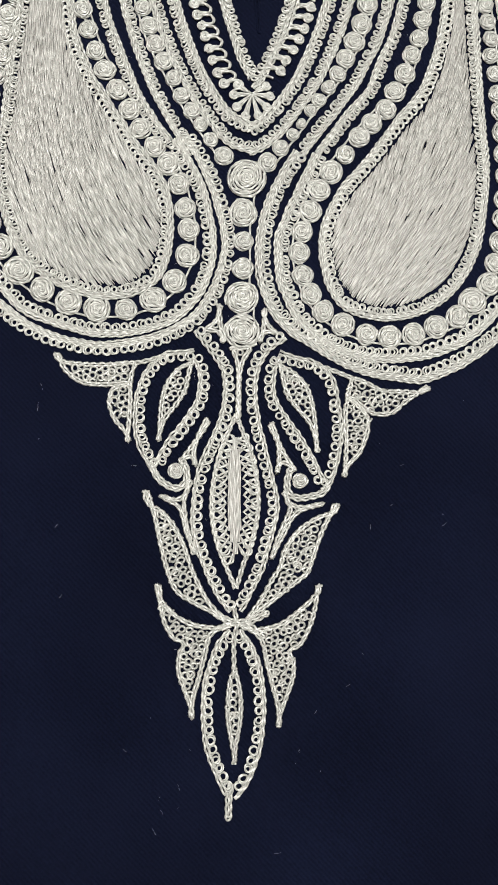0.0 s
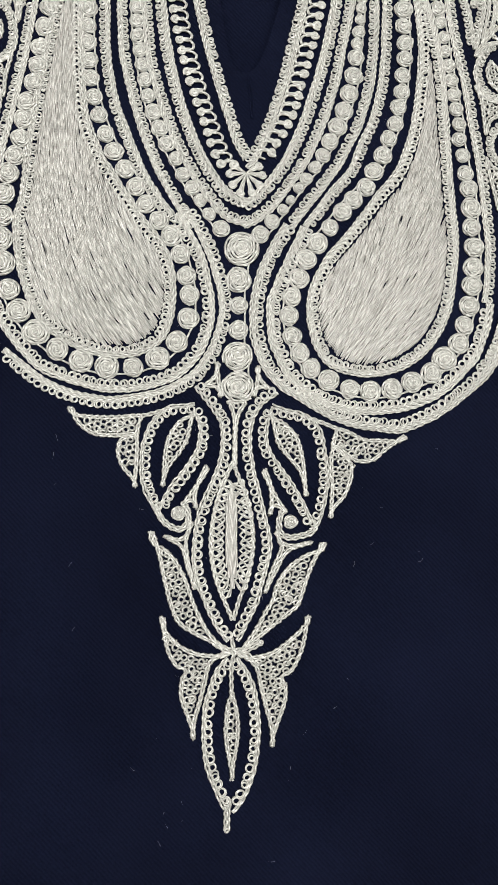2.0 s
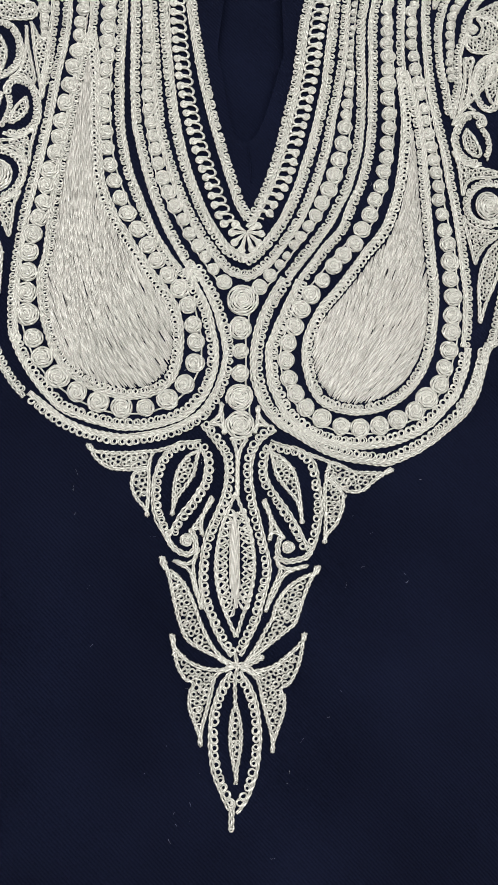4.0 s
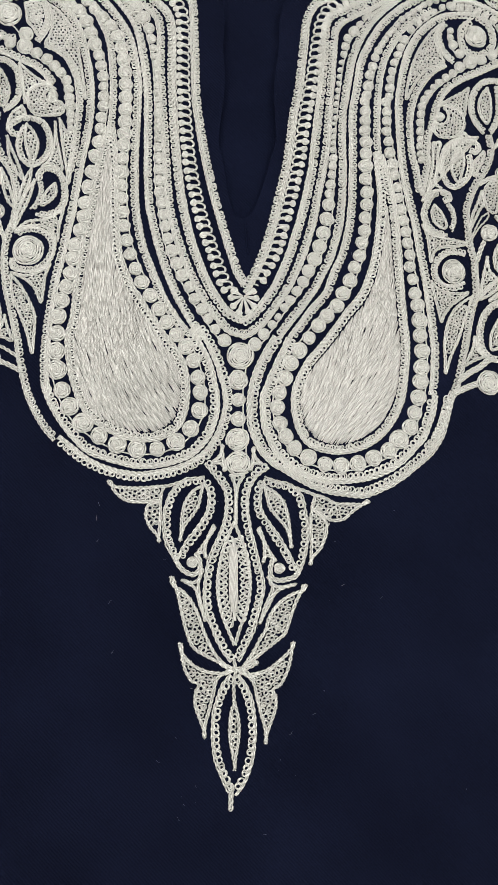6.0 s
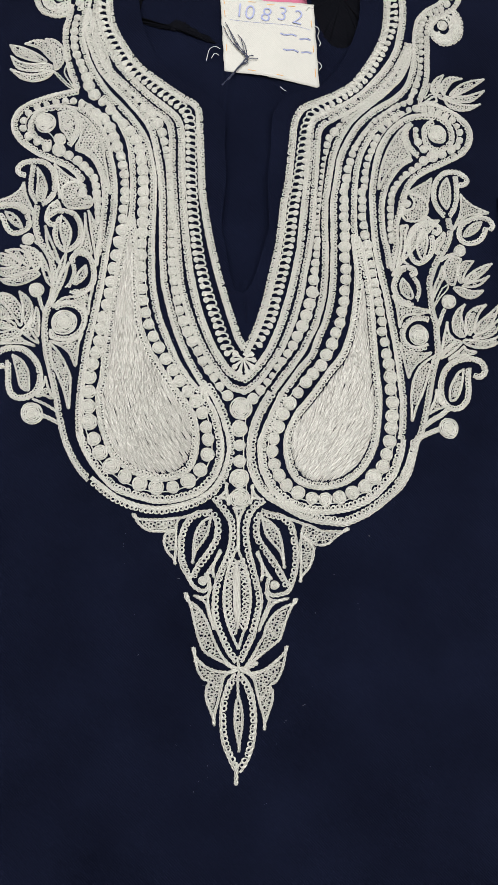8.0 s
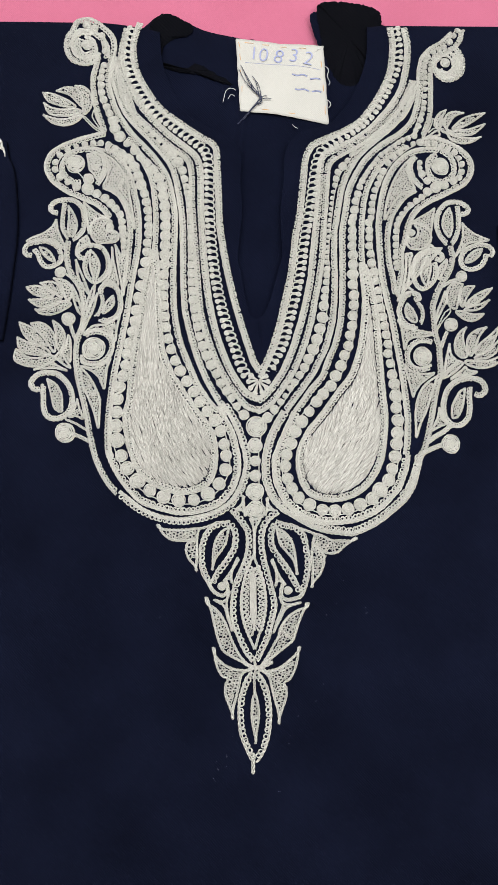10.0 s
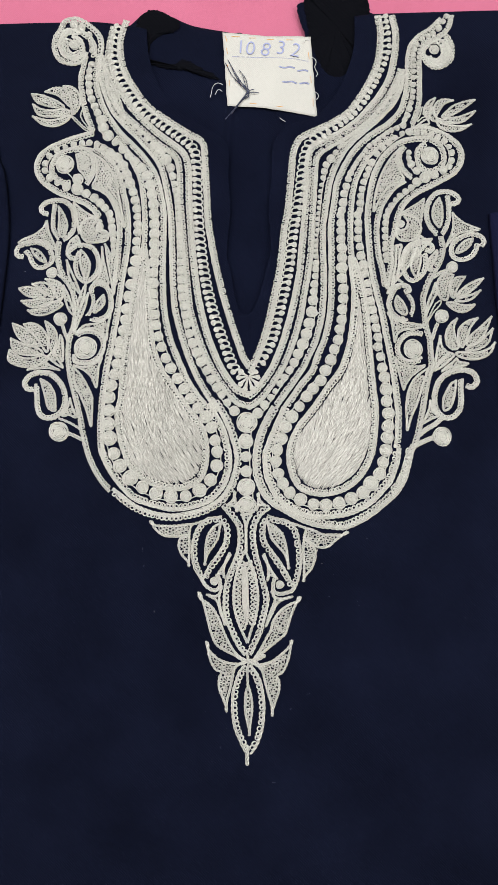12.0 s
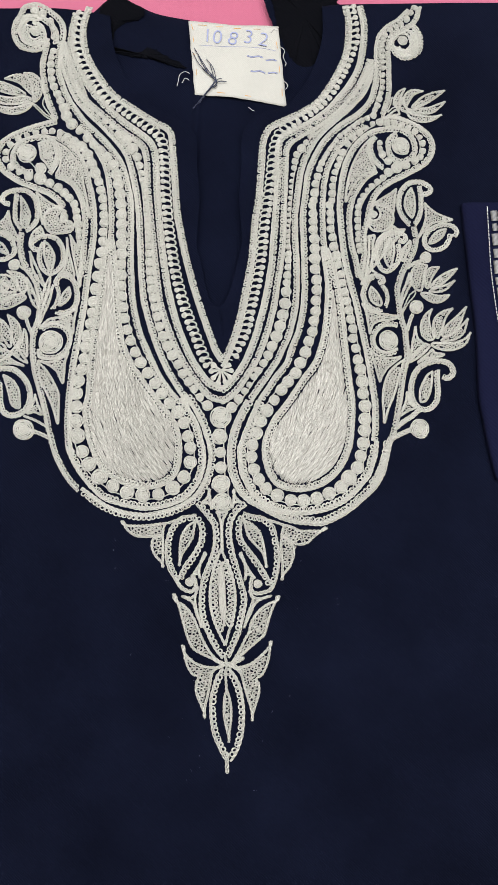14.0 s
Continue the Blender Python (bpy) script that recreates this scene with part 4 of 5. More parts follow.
coil_row([(67.1, 195.7, 1.3), (64.4, 192.5, 1.5), (61.6, 188.5, 1.8), (58.5, 184.1, 2.9), (55.0, 179.6, 2.4), (53.7, 174.8, 2.2), (52.9, 170.0, 1.8), (51.7, 165.2, 1.5), (50.9, 160.7, 1.5), (50.5, 156.7, 1.4), (50.1, 152.7, 1.4), (49.7, 148.7, 1.4), (49.2, 144.7, 1.4), (48.8, 140.7, 1.4), (48.4, 136.8, 1.4), (48.4, 132.4, 1.5), (47.7, 129.1, 1.3), (47.7, 125.2, 1.4), (47.4, 121.6, 1.4), (47.1, 118.0, 1.6), (47.2, 114.2, 2.0), (47.2, 109.3, 2.1), (46.9, 105.1, 2.3), (46.6, 100.0, 2.3), (46.0, 94.5, 2.7), (45.5, 89.1, 2.8), (44.9, 83.1, 3.5), (44.0, 75.1, 3.7), (42.3, 67.2, 3.7), (40.2, 59.6, 3.7), (37.6, 52.7, 3.7), (34.6, 46.1, 3.3), (31.7, 40.1, 3.0), (28.5, 34.8, 2.7), (25.0, 29.8, 2.5), (22.1, 25.7, 2.4), (18.9, 20.5, 2.0), (16.0, 16.4, 2.3), (11.7, 11.2, 3.1), (7.1, 5.6, 3.3)])
coil_row([(-98.3, 204.4, 3.9), (-102.0, 210.3, 3.7), (-103.3, 216.1, 3.7), (-106.2, 221.6, 2.7), (-108.2, 226.6, 2.7), (-110.7, 232.1, 2.5), (-112.4, 237.6, 2.5), (-112.9, 243.1, 2.5), (-113.0, 248.6, 2.5), (-112.7, 253.7, 2.3), (-111.6, 258.4, 2.1)])
coil_row([(108.8, 207.4, 2.2), (104.5, 205.4, 2.0), (100.6, 203.8, 1.7), (97.5, 202.3, 1.7), (94.7, 199.8, 1.8), (91.6, 197.4, 2.0), (88.5, 195.0, 1.8), (85.3, 192.7, 2.0), (82.6, 189.4, 2.0), (80.2, 186.2, 1.8), (77.8, 183.4, 1.8), (75.9, 180.2, 2.0), (73.9, 177.0, 1.8), (71.9, 173.4, 2.2), (70.3, 169.0, 2.4)])
coil_row([(-93.1, 199.4, 2.8), (-87.9, 194.0, 3.2), (-83.5, 189.4, 3.2), (-78.7, 185.2, 3.2), (-74.3, 180.2, 3.4), (-70.3, 174.0, 3.8), (-67.9, 167.4, 3.6), (-66.6, 160.5, 3.6), (-65.4, 153.5, 3.6), (-64.9, 146.2, 3.8), (-64.5, 138.9, 3.6), (-64.4, 132.0, 3.6), (-64.4, 125.1, 3.6), (-64.3, 118.3, 3.6), (-64.6, 111.5, 3.6), (-64.9, 104.3, 3.5), (-64.9, 96.7, 3.7), (-64.8, 89.1, 3.5), (-64.4, 82.0, 3.5), (-63.5, 74.5, 3.5), (-62.7, 67.0, 3.3), (-61.1, 59.1, 3.3), (-58.7, 51.7, 3.3), (-55.6, 43.8, 3.5), (-52.1, 36.8, 3.7)])
coil_row([(68.7, 163.8, 2.8), (67.1, 158.6, 2.8), (66.3, 152.2, 3.1), (65.4, 146.6, 2.6), (64.4, 143.1, 2.8), (64.7, 137.5, 3.0), (64.7, 132.0, 3.0), (64.3, 126.1, 3.1), (65.0, 119.6, 3.4), (65.0, 112.8, 3.5), (64.9, 105.7, 3.7), (64.9, 98.3, 3.5), (65.5, 91.0, 3.5), (65.5, 84.0, 3.5), (64.6, 76.7, 3.5), (64.3, 69.4, 3.4), (62.8, 62.7, 3.3), (61.6, 55.5, 3.5), (58.9, 48.9, 3.5), (56.5, 41.7, 3.8), (52.9, 34.5, 3.8)])
coil_row([(-47.5, 29.8, 3.7), (-42.8, 22.8, 3.8), (-38.6, 15.8, 3.8), (-33.3, 9.3, 3.6)])
coil_row([(-106.2, 198.2, 2.4), (-101.4, 195.3, 2.8), (-96.6, 191.9, 3.0), (-91.8, 187.8, 3.6), (-87.7, 182.0, 3.6), (-84.9, 175.3, 3.6), (-82.4, 168.8, 3.6), (-80.0, 162.6, 3.2), (-78.4, 156.5, 3.2), (-77.1, 150.3, 3.2), (-76.7, 144.6, 2.8), (-76.2, 138.9, 3.0), (-76.1, 133.3, 3.2), (-76.9, 126.8, 3.2), (-77.2, 120.4, 3.2), (-77.5, 112.8, 3.8), (-78.9, 104.8, 3.9), (-80.4, 96.0, 3.9), (-81.8, 87.3, 3.9), (-83.2, 78.6, 3.9), (-83.5, 70.7, 3.7), (-85.0, 63.6, 3.7), (-87.2, 55.4, 4.1), (-88.2, 47.9, 3.9), (-88.9, 40.1, 3.7), (-90.7, 32.8, 3.7)])
coil_row([(107.9, 201.3, 2.0), (103.2, 198.5, 2.0), (98.5, 194.9, 2.2), (94.2, 191.3, 2.4), (90.3, 186.9, 2.4), (86.3, 180.5, 2.8), (84.3, 175.7, 2.4), (82.7, 171.3, 2.2), (80.7, 166.8, 2.4), (79.5, 161.6, 2.2), (78.6, 156.8, 2.4), (78.2, 151.6, 2.6), (77.7, 146.4, 2.4), (76.2, 143.1, 2.5), (76.5, 137.5, 2.7), (76.4, 132.2, 2.7), (76.1, 126.3, 2.7), (77.3, 120.5, 2.8), (77.9, 114.0, 3.0), (79.4, 107.3, 3.3), (80.6, 101.3, 2.8), (82.1, 94.6, 2.8), (82.6, 88.6, 2.8), (83.8, 82.2, 2.9), (85.0, 76.0, 2.9), (86.2, 69.7, 2.9), (87.3, 63.4, 2.9), (88.5, 56.9, 2.9), (88.4, 50.4, 2.9), (89.9, 43.6, 3.1), (91.0, 35.9, 3.5)])
coil_row([(-92.9, 25.5, 4.1), (-94.2, 17.0, 4.1), (-94.2, 8.1, 4.3), (-94.3, -1.1, 4.5), (-93.2, -10.8, 4.9), (-90.1, -21.2, 4.2), (-85.9, -29.6, 4.6), (-78.9, -37.7, 4.9), (-70.4, -44.2, 4.2), (-61.1, -48.1, 4.4), (-51.2, -50.3, 4.4), (-41.1, -50.0, 3.7), (-31.8, -46.1, 4.4), (-24.6, -39.2, 4.0), (-20.5, -29.7, 4.0), (-20.3, -20.3, 3.6), (-21.7, -12.8, 3.6), (-24.4, -3.9, 3.8), (-28.2, 3.3, 4.1)])
coil_row([(49.5, 27.6, 3.8), (44.4, 22.0, 3.7), (40.0, 16.7, 3.7), (35.1, 10.0, 3.5), (30.1, 3.2, 4.2), (25.6, -3.7, 4.1), (22.8, -11.7, 4.1), (20.1, -19.2, 3.9), (19.2, -27.0, 3.8), (20.7, -35.2, 3.6), (23.7, -41.8, 3.8), (28.2, -47.9, 3.6), (35.3, -52.4, 4.0), (43.9, -55.5, 3.8), (52.2, -56.2, 4.0), (60.8, -54.9, 4.1), (68.9, -51.8, 4.1), (76.6, -47.9, 4.3), (82.0, -42.0, 4.8), (87.9, -35.4, 4.1), (90.2, -28.0, 3.9), (92.3, -19.8, 4.2), (93.5, -11.3, 4.2), (94.1, -3.7, 4.0), (94.5, 4.8, 4.3), (93.4, 13.2, 3.8), (93.3, 21.1, 4.0), (92.4, 29.5, 3.8)])
coil_row([(-0.3, -0.6, 6.8), (-1.2, -13.5, 4.8), (-0.7, -23.7, 3.3), (-0.7, -33.6, 3.6), (-0.7, -44.1, 5.7), (-0.2, -56.2, 5.9)])
coil_row([(-128.8, 183.9, 6.5), (-119.1, 172.7, 3.6), (-119.4, 165.3, 4.0), (-113.0, 162.0, 3.0), (-107.4, 158.7, 3.0), (-103.1, 155.0, 3.0), (-99.5, 151.3, 2.8), (-96.3, 146.8, 2.6), (-95.0, 141.9, 2.6), (-94.2, 137.0, 2.8), (-93.7, 132.6, 3.0), (-93.2, 127.7, 2.4), (-93.2, 123.7, 2.0), (-92.7, 119.7, 1.8)])
coil_row([(123.1, 169.2, 3.7), (117.2, 166.0, 2.9), (113.3, 162.1, 2.2), (109.4, 159.3, 2.2), (105.5, 156.1, 2.2), (102.4, 153.0, 2.0), (99.7, 149.4, 2.2), (97.3, 145.4, 2.2), (95.7, 141.5, 2.2), (95.2, 137.1, 2.2), (94.8, 132.3, 2.4), (94.7, 127.2, 2.4), (94.6, 122.4, 2.0), (94.2, 118.5, 2.0), (94.5, 114.1, 2.0), (95.2, 110.6, 1.8)])
coil_row([(-111.7, 199.5, 2.4), (-116.9, 199.1, 2.2), (-122.8, 198.4, 2.2), (-128.7, 196.7, 2.0), (-134.6, 194.3, 2.4), (-140.0, 190.2, 2.2), (-143.0, 184.8, 2.2), (-142.9, 179.5, 2.2), (-139.2, 174.1, 2.6), (-133.6, 170.4, 2.4), (-127.3, 167.0, 3.2)])
coil_row([(113.0, 202.5, 2.6), (118.0, 201.6, 2.2), (123.0, 201.5, 2.2), (127.6, 199.8, 2.2), (132.2, 197.7, 2.2), (136.8, 195.3, 2.2), (139.7, 191.2, 2.0), (141.6, 186.7, 2.2), (141.4, 181.0, 2.2), (139.4, 176.6, 2.2), (135.5, 173.9, 2.6), (129.3, 171.1, 3.1)])
coil_row([(-123.9, 273.8, 3.7), (-124.7, 289.3, 2.9), (-119.4, 286.2, 2.9), (-113.6, 281.0, 2.1), (-111.5, 275.0, 2.1), (-111.0, 269.0, 2.1)])
coil_row([(140.9, 287.9, 1.7), (138.5, 283.8, 1.8), (135.2, 278.8, 2.2), (131.2, 274.7, 2.0), (127.7, 273.1, 1.8), (123.7, 270.7, 1.8), (119.7, 267.0, 1.8), (118.1, 263.3, 1.8), (117.2, 259.5, 1.8), (117.1, 255.4, 1.8), (117.1, 251.2, 1.8), (117.0, 247.1, 1.8), (116.9, 242.6, 2.0), (116.4, 237.2, 2.0), (116.3, 232.3, 2.0), (115.8, 227.8, 2.0), (114.6, 223.7, 2.0), (113.3, 219.6, 2.4), (111.7, 214.7, 2.2), (109.7, 211.1, 1.8)])
coil_row([(-136.0, 105.1, 3.9), (-129.1, 72.1, 4.7), (-111.3, 51.6, 7.4), (-128.1, -6.3, 6.5), (-103.1, 136.7, 2.6)])
coil_row([(139.5, 105.1, 3.7), (131.5, 70.9, 4.6), (111.8, 48.6, 6.4), (129.6, -10.8, 6.1)])
coil_row([(126.5, 184.9, 5.9), (131.7, 263.0, 3.5)])
coil_row([(112.3, 187.5, 1.8), (112.2, 183.4, 2.0), (113.7, 179.0, 2.6), (117.4, 174.1, 2.8)])
coil_row([(105.5, 136.2, 2.8)])
coil_row([(-21.9, -105.9, 2.7)])
coil_row([(21.4, -108.1, 2.7)])
net_fill([(-121.1, 190.9), (-115.9, 192.1), (-110.8, 190.0), (-108.7, 184.6), (-109.4, 178.4), (-112.4, 171.8), (-116.0, 176.8), (-118.9, 180.1), (-119.8, 185.1)])
net_fill([(-108.8, 191.6), (-101.6, 186.6), (-96.0, 179.5), (-91.9, 170.9), (-89.8, 159.8), (-87.3, 147.6), (-85.6, 136.6), (-89.2, 145.5), (-93.3, 155.7), (-98.5, 163.1), (-108.4, 166.9), (-106.5, 173.4), (-105.5, 182.5)])
net_fill([(-99.1, 125.4), (-94.7, 118.1), (-90.8, 118.9), (-90.2, 109.2), (-91.2, 97.3), (-92.3, 88.5), (-94.0, 97.3), (-96.5, 109.3)])
net_fill([(-103.3, 265.1), (-99.5, 251.5), (-93.7, 238.7), (-88.3, 224.8), (-89.1, 219.8), (-95.1, 228.2), (-100.1, 240.9)])
net_fill([(-131.3, 278.6), (-126.4, 276.8), (-128.7, 271.7), (-125.4, 267.4), (-120.6, 269.1), (-122.2, 264.8), (-128.6, 264.9), (-132.7, 270.0)])
net_fill([(-133.0, 283.8), (-129.0, 286.3), (-123.4, 284.5), (-118.5, 282.8), (-123.3, 281.5), (-129.7, 281.6), (-133.7, 276.9), (-134.3, 270.1), (-136.0, 275.2)])
net_fill([(-131.7, 242.4), (-125.7, 241.9), (-120.8, 237.7), (-118.7, 230.5), (-120.5, 224.2), (-124.4, 220.9), (-125.4, 228.5), (-126.3, 234.8)])
net_fill([(-144.8, 238.3), (-137.7, 241.2), (-130.8, 240.3), (-126.7, 234.8), (-125.4, 226.8), (-128.2, 228.5), (-134.3, 234.8), (-139.5, 237.0)])
net_fill([(-154.3, 237.1), (-147.5, 236.2), (-140.7, 233.6), (-134.2, 230.2), (-130.1, 226.4), (-135.3, 226.0), (-143.3, 227.8), (-150.2, 230.7)])
net_fill([(-153.3, 229.5), (-147.2, 225.7), (-139.2, 224.4), (-130.1, 225.1), (-126.1, 222.6), (-131.2, 220.1), (-141.1, 219.3), (-149.1, 221.5)])
net_fill([(-153.1, 220.3), (-145.1, 217.7), (-137.1, 217.2), (-129.2, 219.7), (-125.2, 220.1), (-129.1, 215.1), (-137.0, 212.2), (-144.9, 213.5), (-149.8, 216.9)])
net_fill([(-126.0, 220.5), (-122.0, 217.5), (-116.3, 211.6), (-109.1, 207.0), (-114.7, 209.1), (-121.1, 215.0)])
net_fill([(-117.4, 224.2), (-114.8, 216.6), (-110.3, 208.2), (-114.0, 212.4), (-118.0, 218.8)])
net_fill([(-132.5, 153.2), (-128.8, 147.8), (-125.9, 139.7), (-127.3, 132.8), (-130.0, 130.8), (-132.1, 135.7), (-131.8, 143.8)])
net_fill([(-140.4, 143.0), (-138.3, 133.7), (-132.5, 121.2), (-136.9, 124.0), (-142.0, 128.1), (-150.6, 128.1), (-160.3, 126.6), (-156.5, 129.8), (-148.8, 133.0), (-143.1, 137.8)])
net_fill([(-151.3, 122.9), (-146.6, 121.7), (-142.6, 118.0), (-140.1, 112.8), (-144.4, 114.0), (-148.8, 118.1)])
net_fill([(-140.6, 100.8), (-134.3, 99.9), (-129.2, 96.7), (-127.1, 89.5), (-130.1, 84.8), (-132.9, 89.6), (-135.0, 95.6)])
net_fill([(-149.8, 97.2), (-142.8, 98.4), (-137.4, 96.4), (-134.1, 91.2), (-134.4, 86.8), (-140.3, 90.8), (-145.1, 94.4)])
net_fill([(-159.0, 94.1), (-152.1, 95.3), (-145.0, 93.2), (-139.5, 89.2), (-142.6, 87.3), (-149.5, 87.7), (-155.0, 90.1)])
net_fill([(-157.2, 85.4), (-149.5, 85.7), (-141.8, 86.5), (-134.4, 86.0), (-139.4, 82.5), (-147.0, 80.2), (-152.5, 81.8)])
net_fill([(-152.4, 78.6), (-145.4, 79.0), (-138.6, 81.7), (-132.4, 84.8), (-127.7, 82.4), (-133.1, 78.1), (-140.7, 75.0), (-147.7, 75.4)])
net_fill([(-116.1, 121.5), (-112.2, 117.4), (-109.3, 111.4), (-109.6, 105.4), (-111.8, 100.2), (-114.7, 105.4), (-116.4, 113.4)])
net_fill([(-101.0, 123.4), (-99.6, 113.3), (-97.6, 105.3), (-95.9, 96.1), (-101.3, 98.9), (-107.1, 97.4), (-103.3, 101.3), (-101.1, 109.3)])
net_fill([(-118.7, 131.6), (-123.3, 128.0), (-125.9, 121.5), (-125.4, 116.7), (-123.5, 121.5), (-120.1, 124.7), (-116.6, 126.3)])
net_fill([(-125.7, 114.3), (-122.9, 107.5), (-118.8, 98.6), (-115.5, 89.5), (-120.3, 95.1), (-124.3, 103.5)])
net_fill([(-116.0, 139.5), (-112.6, 143.1), (-106.7, 143.9), (-101.6, 141.8), (-105.5, 141.0), (-107.4, 137.9), (-104.6, 134.6), (-99.5, 135.0), (-96.8, 131.3), (-98.6, 127.4), (-106.4, 126.2), (-112.3, 127.1), (-115.9, 132.3)])
coil_row([(-103.1, 138.2, 2.6)])
net_fill([(-121.9, 155.9), (-115.9, 150.6), (-110.0, 146.5), (-104.8, 144.4), (-111.9, 143.3), (-115.7, 139.6), (-117.5, 132.8), (-119.3, 143.7)])
net_fill([(-99.2, 89.0), (-98.4, 83.4), (-101.4, 78.7), (-106.0, 76.3), (-104.6, 82.2), (-101.9, 86.6)])
net_fill([(-109.7, 90.6), (-112.2, 79.5), (-115.9, 70.5), (-119.6, 61.8), (-117.9, 71.7), (-113.9, 83.5)])
net_fill([(-127.7, 96.3), (-123.2, 87.5), (-119.5, 75.6), (-123.0, 77.6), (-126.3, 86.4)])
net_fill([(-111.8, 97.4), (-115.5, 89.5), (-117.6, 79.6), (-115.7, 79.6), (-112.4, 89.4)])
net_fill([(-163.9, 51.1), (-156.1, 45.6), (-148.4, 44.8), (-140.8, 47.1), (-136.9, 43.9), (-142.5, 40.5), (-152.1, 38.6), (-160.6, 40.6), (-164.9, 44.1)])
net_fill([(-163.4, 59.0), (-156.4, 55.8), (-148.6, 53.4), (-142.8, 51.0), (-140.8, 47.9), (-148.5, 46.7), (-156.9, 48.0), (-162.0, 51.9)])
net_fill([(-162.6, 69.6), (-156.7, 67.2), (-149.7, 63.2), (-144.9, 58.5), (-142.1, 53.7), (-148.6, 53.8), (-155.7, 57.4), (-160.0, 62.5)])
net_fill([(-154.8, 68.7), (-149.1, 69.5), (-143.2, 67.1), (-138.8, 61.6), (-136.8, 54.9), (-137.8, 48.6), (-141.7, 53.4), (-146.9, 60.8)])
net_fill([(-139.8, 71.0), (-134.3, 67.0), (-131.1, 61.1), (-131.4, 54.9), (-133.9, 49.4), (-136.3, 53.3), (-137.3, 62.0)])
net_fill([(-137.7, 45.5), (-133.2, 49.4), (-130.4, 44.7), (-126.0, 38.0), (-130.6, 40.0)])
net_fill([(-128.8, 61.1), (-126.8, 56.0), (-126.5, 42.3), (-129.6, 46.2), (-133.9, 47.4), (-130.6, 53.3)])
net_fill([(-151.3, 36.6), (-144.4, 39.3), (-139.9, 42.4), (-134.8, 39.3), (-128.3, 36.1), (-136.7, 37.7), (-144.4, 37.4)])
net_fill([(-94.0, 74.7), (-95.8, 65.6), (-96.4, 57.0), (-99.6, 61.7), (-104.6, 64.9), (-112.3, 64.5), (-118.8, 61.0), (-112.4, 67.3), (-102.8, 69.2)])
net_fill([(-99.3, 44.9), (-101.5, 38.3), (-102.1, 30.5), (-103.2, 23.9), (-106.7, 31.3), (-111.8, 36.0), (-119.5, 39.6), (-111.8, 38.3), (-105.4, 40.2)])
net_fill([(-119.5, 38.8), (-113.6, 32.5), (-108.9, 24.7), (-105.7, 17.0), (-105.5, 7.4), (-106.1, -3.0), (-109.3, 7.4), (-113.3, 17.1), (-117.7, 26.7)])
net_fill([(-141.9, 30.4), (-135.7, 26.8), (-131.7, 20.2), (-130.8, 13.3), (-131.1, 7.9), (-136.1, 10.6), (-138.6, 19.1)])
net_fill([(-121.0, 17.1), (-119.3, 11.3), (-116.5, 3.6), (-121.5, 5.2), (-126.0, 4.4), (-122.7, 10.6)])
net_fill([(-8.3, -46.7), (-7.4, -53.3), (-6.6, -60.9), (-8.8, -57.3), (-13.8, -56.3), (-10.1, -52.3)])
net_fill([(7.1, -47.7), (6.7, -53.3), (5.8, -60.3), (7.9, -56.8), (12.6, -56.6), (9.1, -52.9)])
net_fill([(-11.1, -87.6), (-13.7, -93.4), (-15.2, -98.8), (-15.0, -104.3), (-17.0, -101.4), (-21.2, -103.2), (-18.4, -98.9), (-14.8, -93.5)])
net_fill([(10.4, -88.3), (12.3, -93.5), (13.3, -99.1), (13.1, -106.1), (15.3, -102.5), (20.2, -105.0), (16.8, -99.6), (13.4, -93.6)])
net_fill([(-16.7, -67.1), (-18.0, -72.2), (-18.9, -77.6), (-21.9, -83.0), (-25.9, -88.5), (-28.2, -96.2), (-28.4, -89.6), (-27.9, -81.1), (-26.0, -74.6), (-21.9, -69.5)])
net_fill([(12.5, -66.9), (14.0, -72.4), (15.6, -78.2), (19.6, -83.3), (24.5, -89.2), (27.3, -98.6), (27.2, -91.1), (25.7, -81.2), (23.2, -74.5), (18.3, -69.6)])
net_fill([(-64.6, -66.1), (-62.2, -68.6), (-55.8, -69.3), (-47.4, -69.2), (-40.0, -68.3), (-36.8, -68.7), (-37.7, -72.8), (-38.4, -77.1), (-40.3, -76.5), (-46.0, -77.3), (-54.4, -77.0), (-59.8, -74.1), (-62.7, -70.8)])
net_fill([(66.5, -73.4), (62.8, -75.0), (56.3, -74.9), (50.1, -74.9), (43.3, -71.9), (38.8, -71.1), (37.8, -74.6), (36.9, -78.8), (39.5, -79.4), (46.1, -84.1), (53.3, -83.9), (58.6, -79.5), (62.6, -76.6)])
net_fill([(-38.3, -75.4), (-37.8, -81.4), (-37.9, -88.8), (-38.2, -93.1), (-38.4, -96.9), (-40.0, -93.5), (-44.0, -89.0), (-45.9, -84.8), (-46.2, -81.6), (-44.7, -77.7)])
net_fill([(37.3, -77.0), (36.3, -84.0), (36.8, -94.9), (36.6, -101.4), (36.7, -106.8), (38.3, -103.0), (42.5, -98.0), (44.6, -93.0), (45.4, -89.1), (44.6, -83.9)])
net_fill([(-16.8, -108.3), (-17.1, -112.5), (-18.0, -116.7), (-17.2, -122.9), (-15.5, -129.1), (-14.1, -134.8), (-17.6, -128.1), (-19.7, -120.9), (-21.9, -117.8), (-27.0, -115.2), (-26.2, -114.2), (-21.4, -115.3), (-18.7, -113.2)])
net_fill([(15.7, -111.6), (16.4, -115.1), (17.6, -118.0), (15.7, -122.9), (13.1, -129.5), (11.9, -135.8), (16.0, -128.2), (19.6, -121.2), (23.0, -118.5), (29.8, -116.3), (28.8, -115.4), (22.4, -116.7), (18.6, -115.5)])
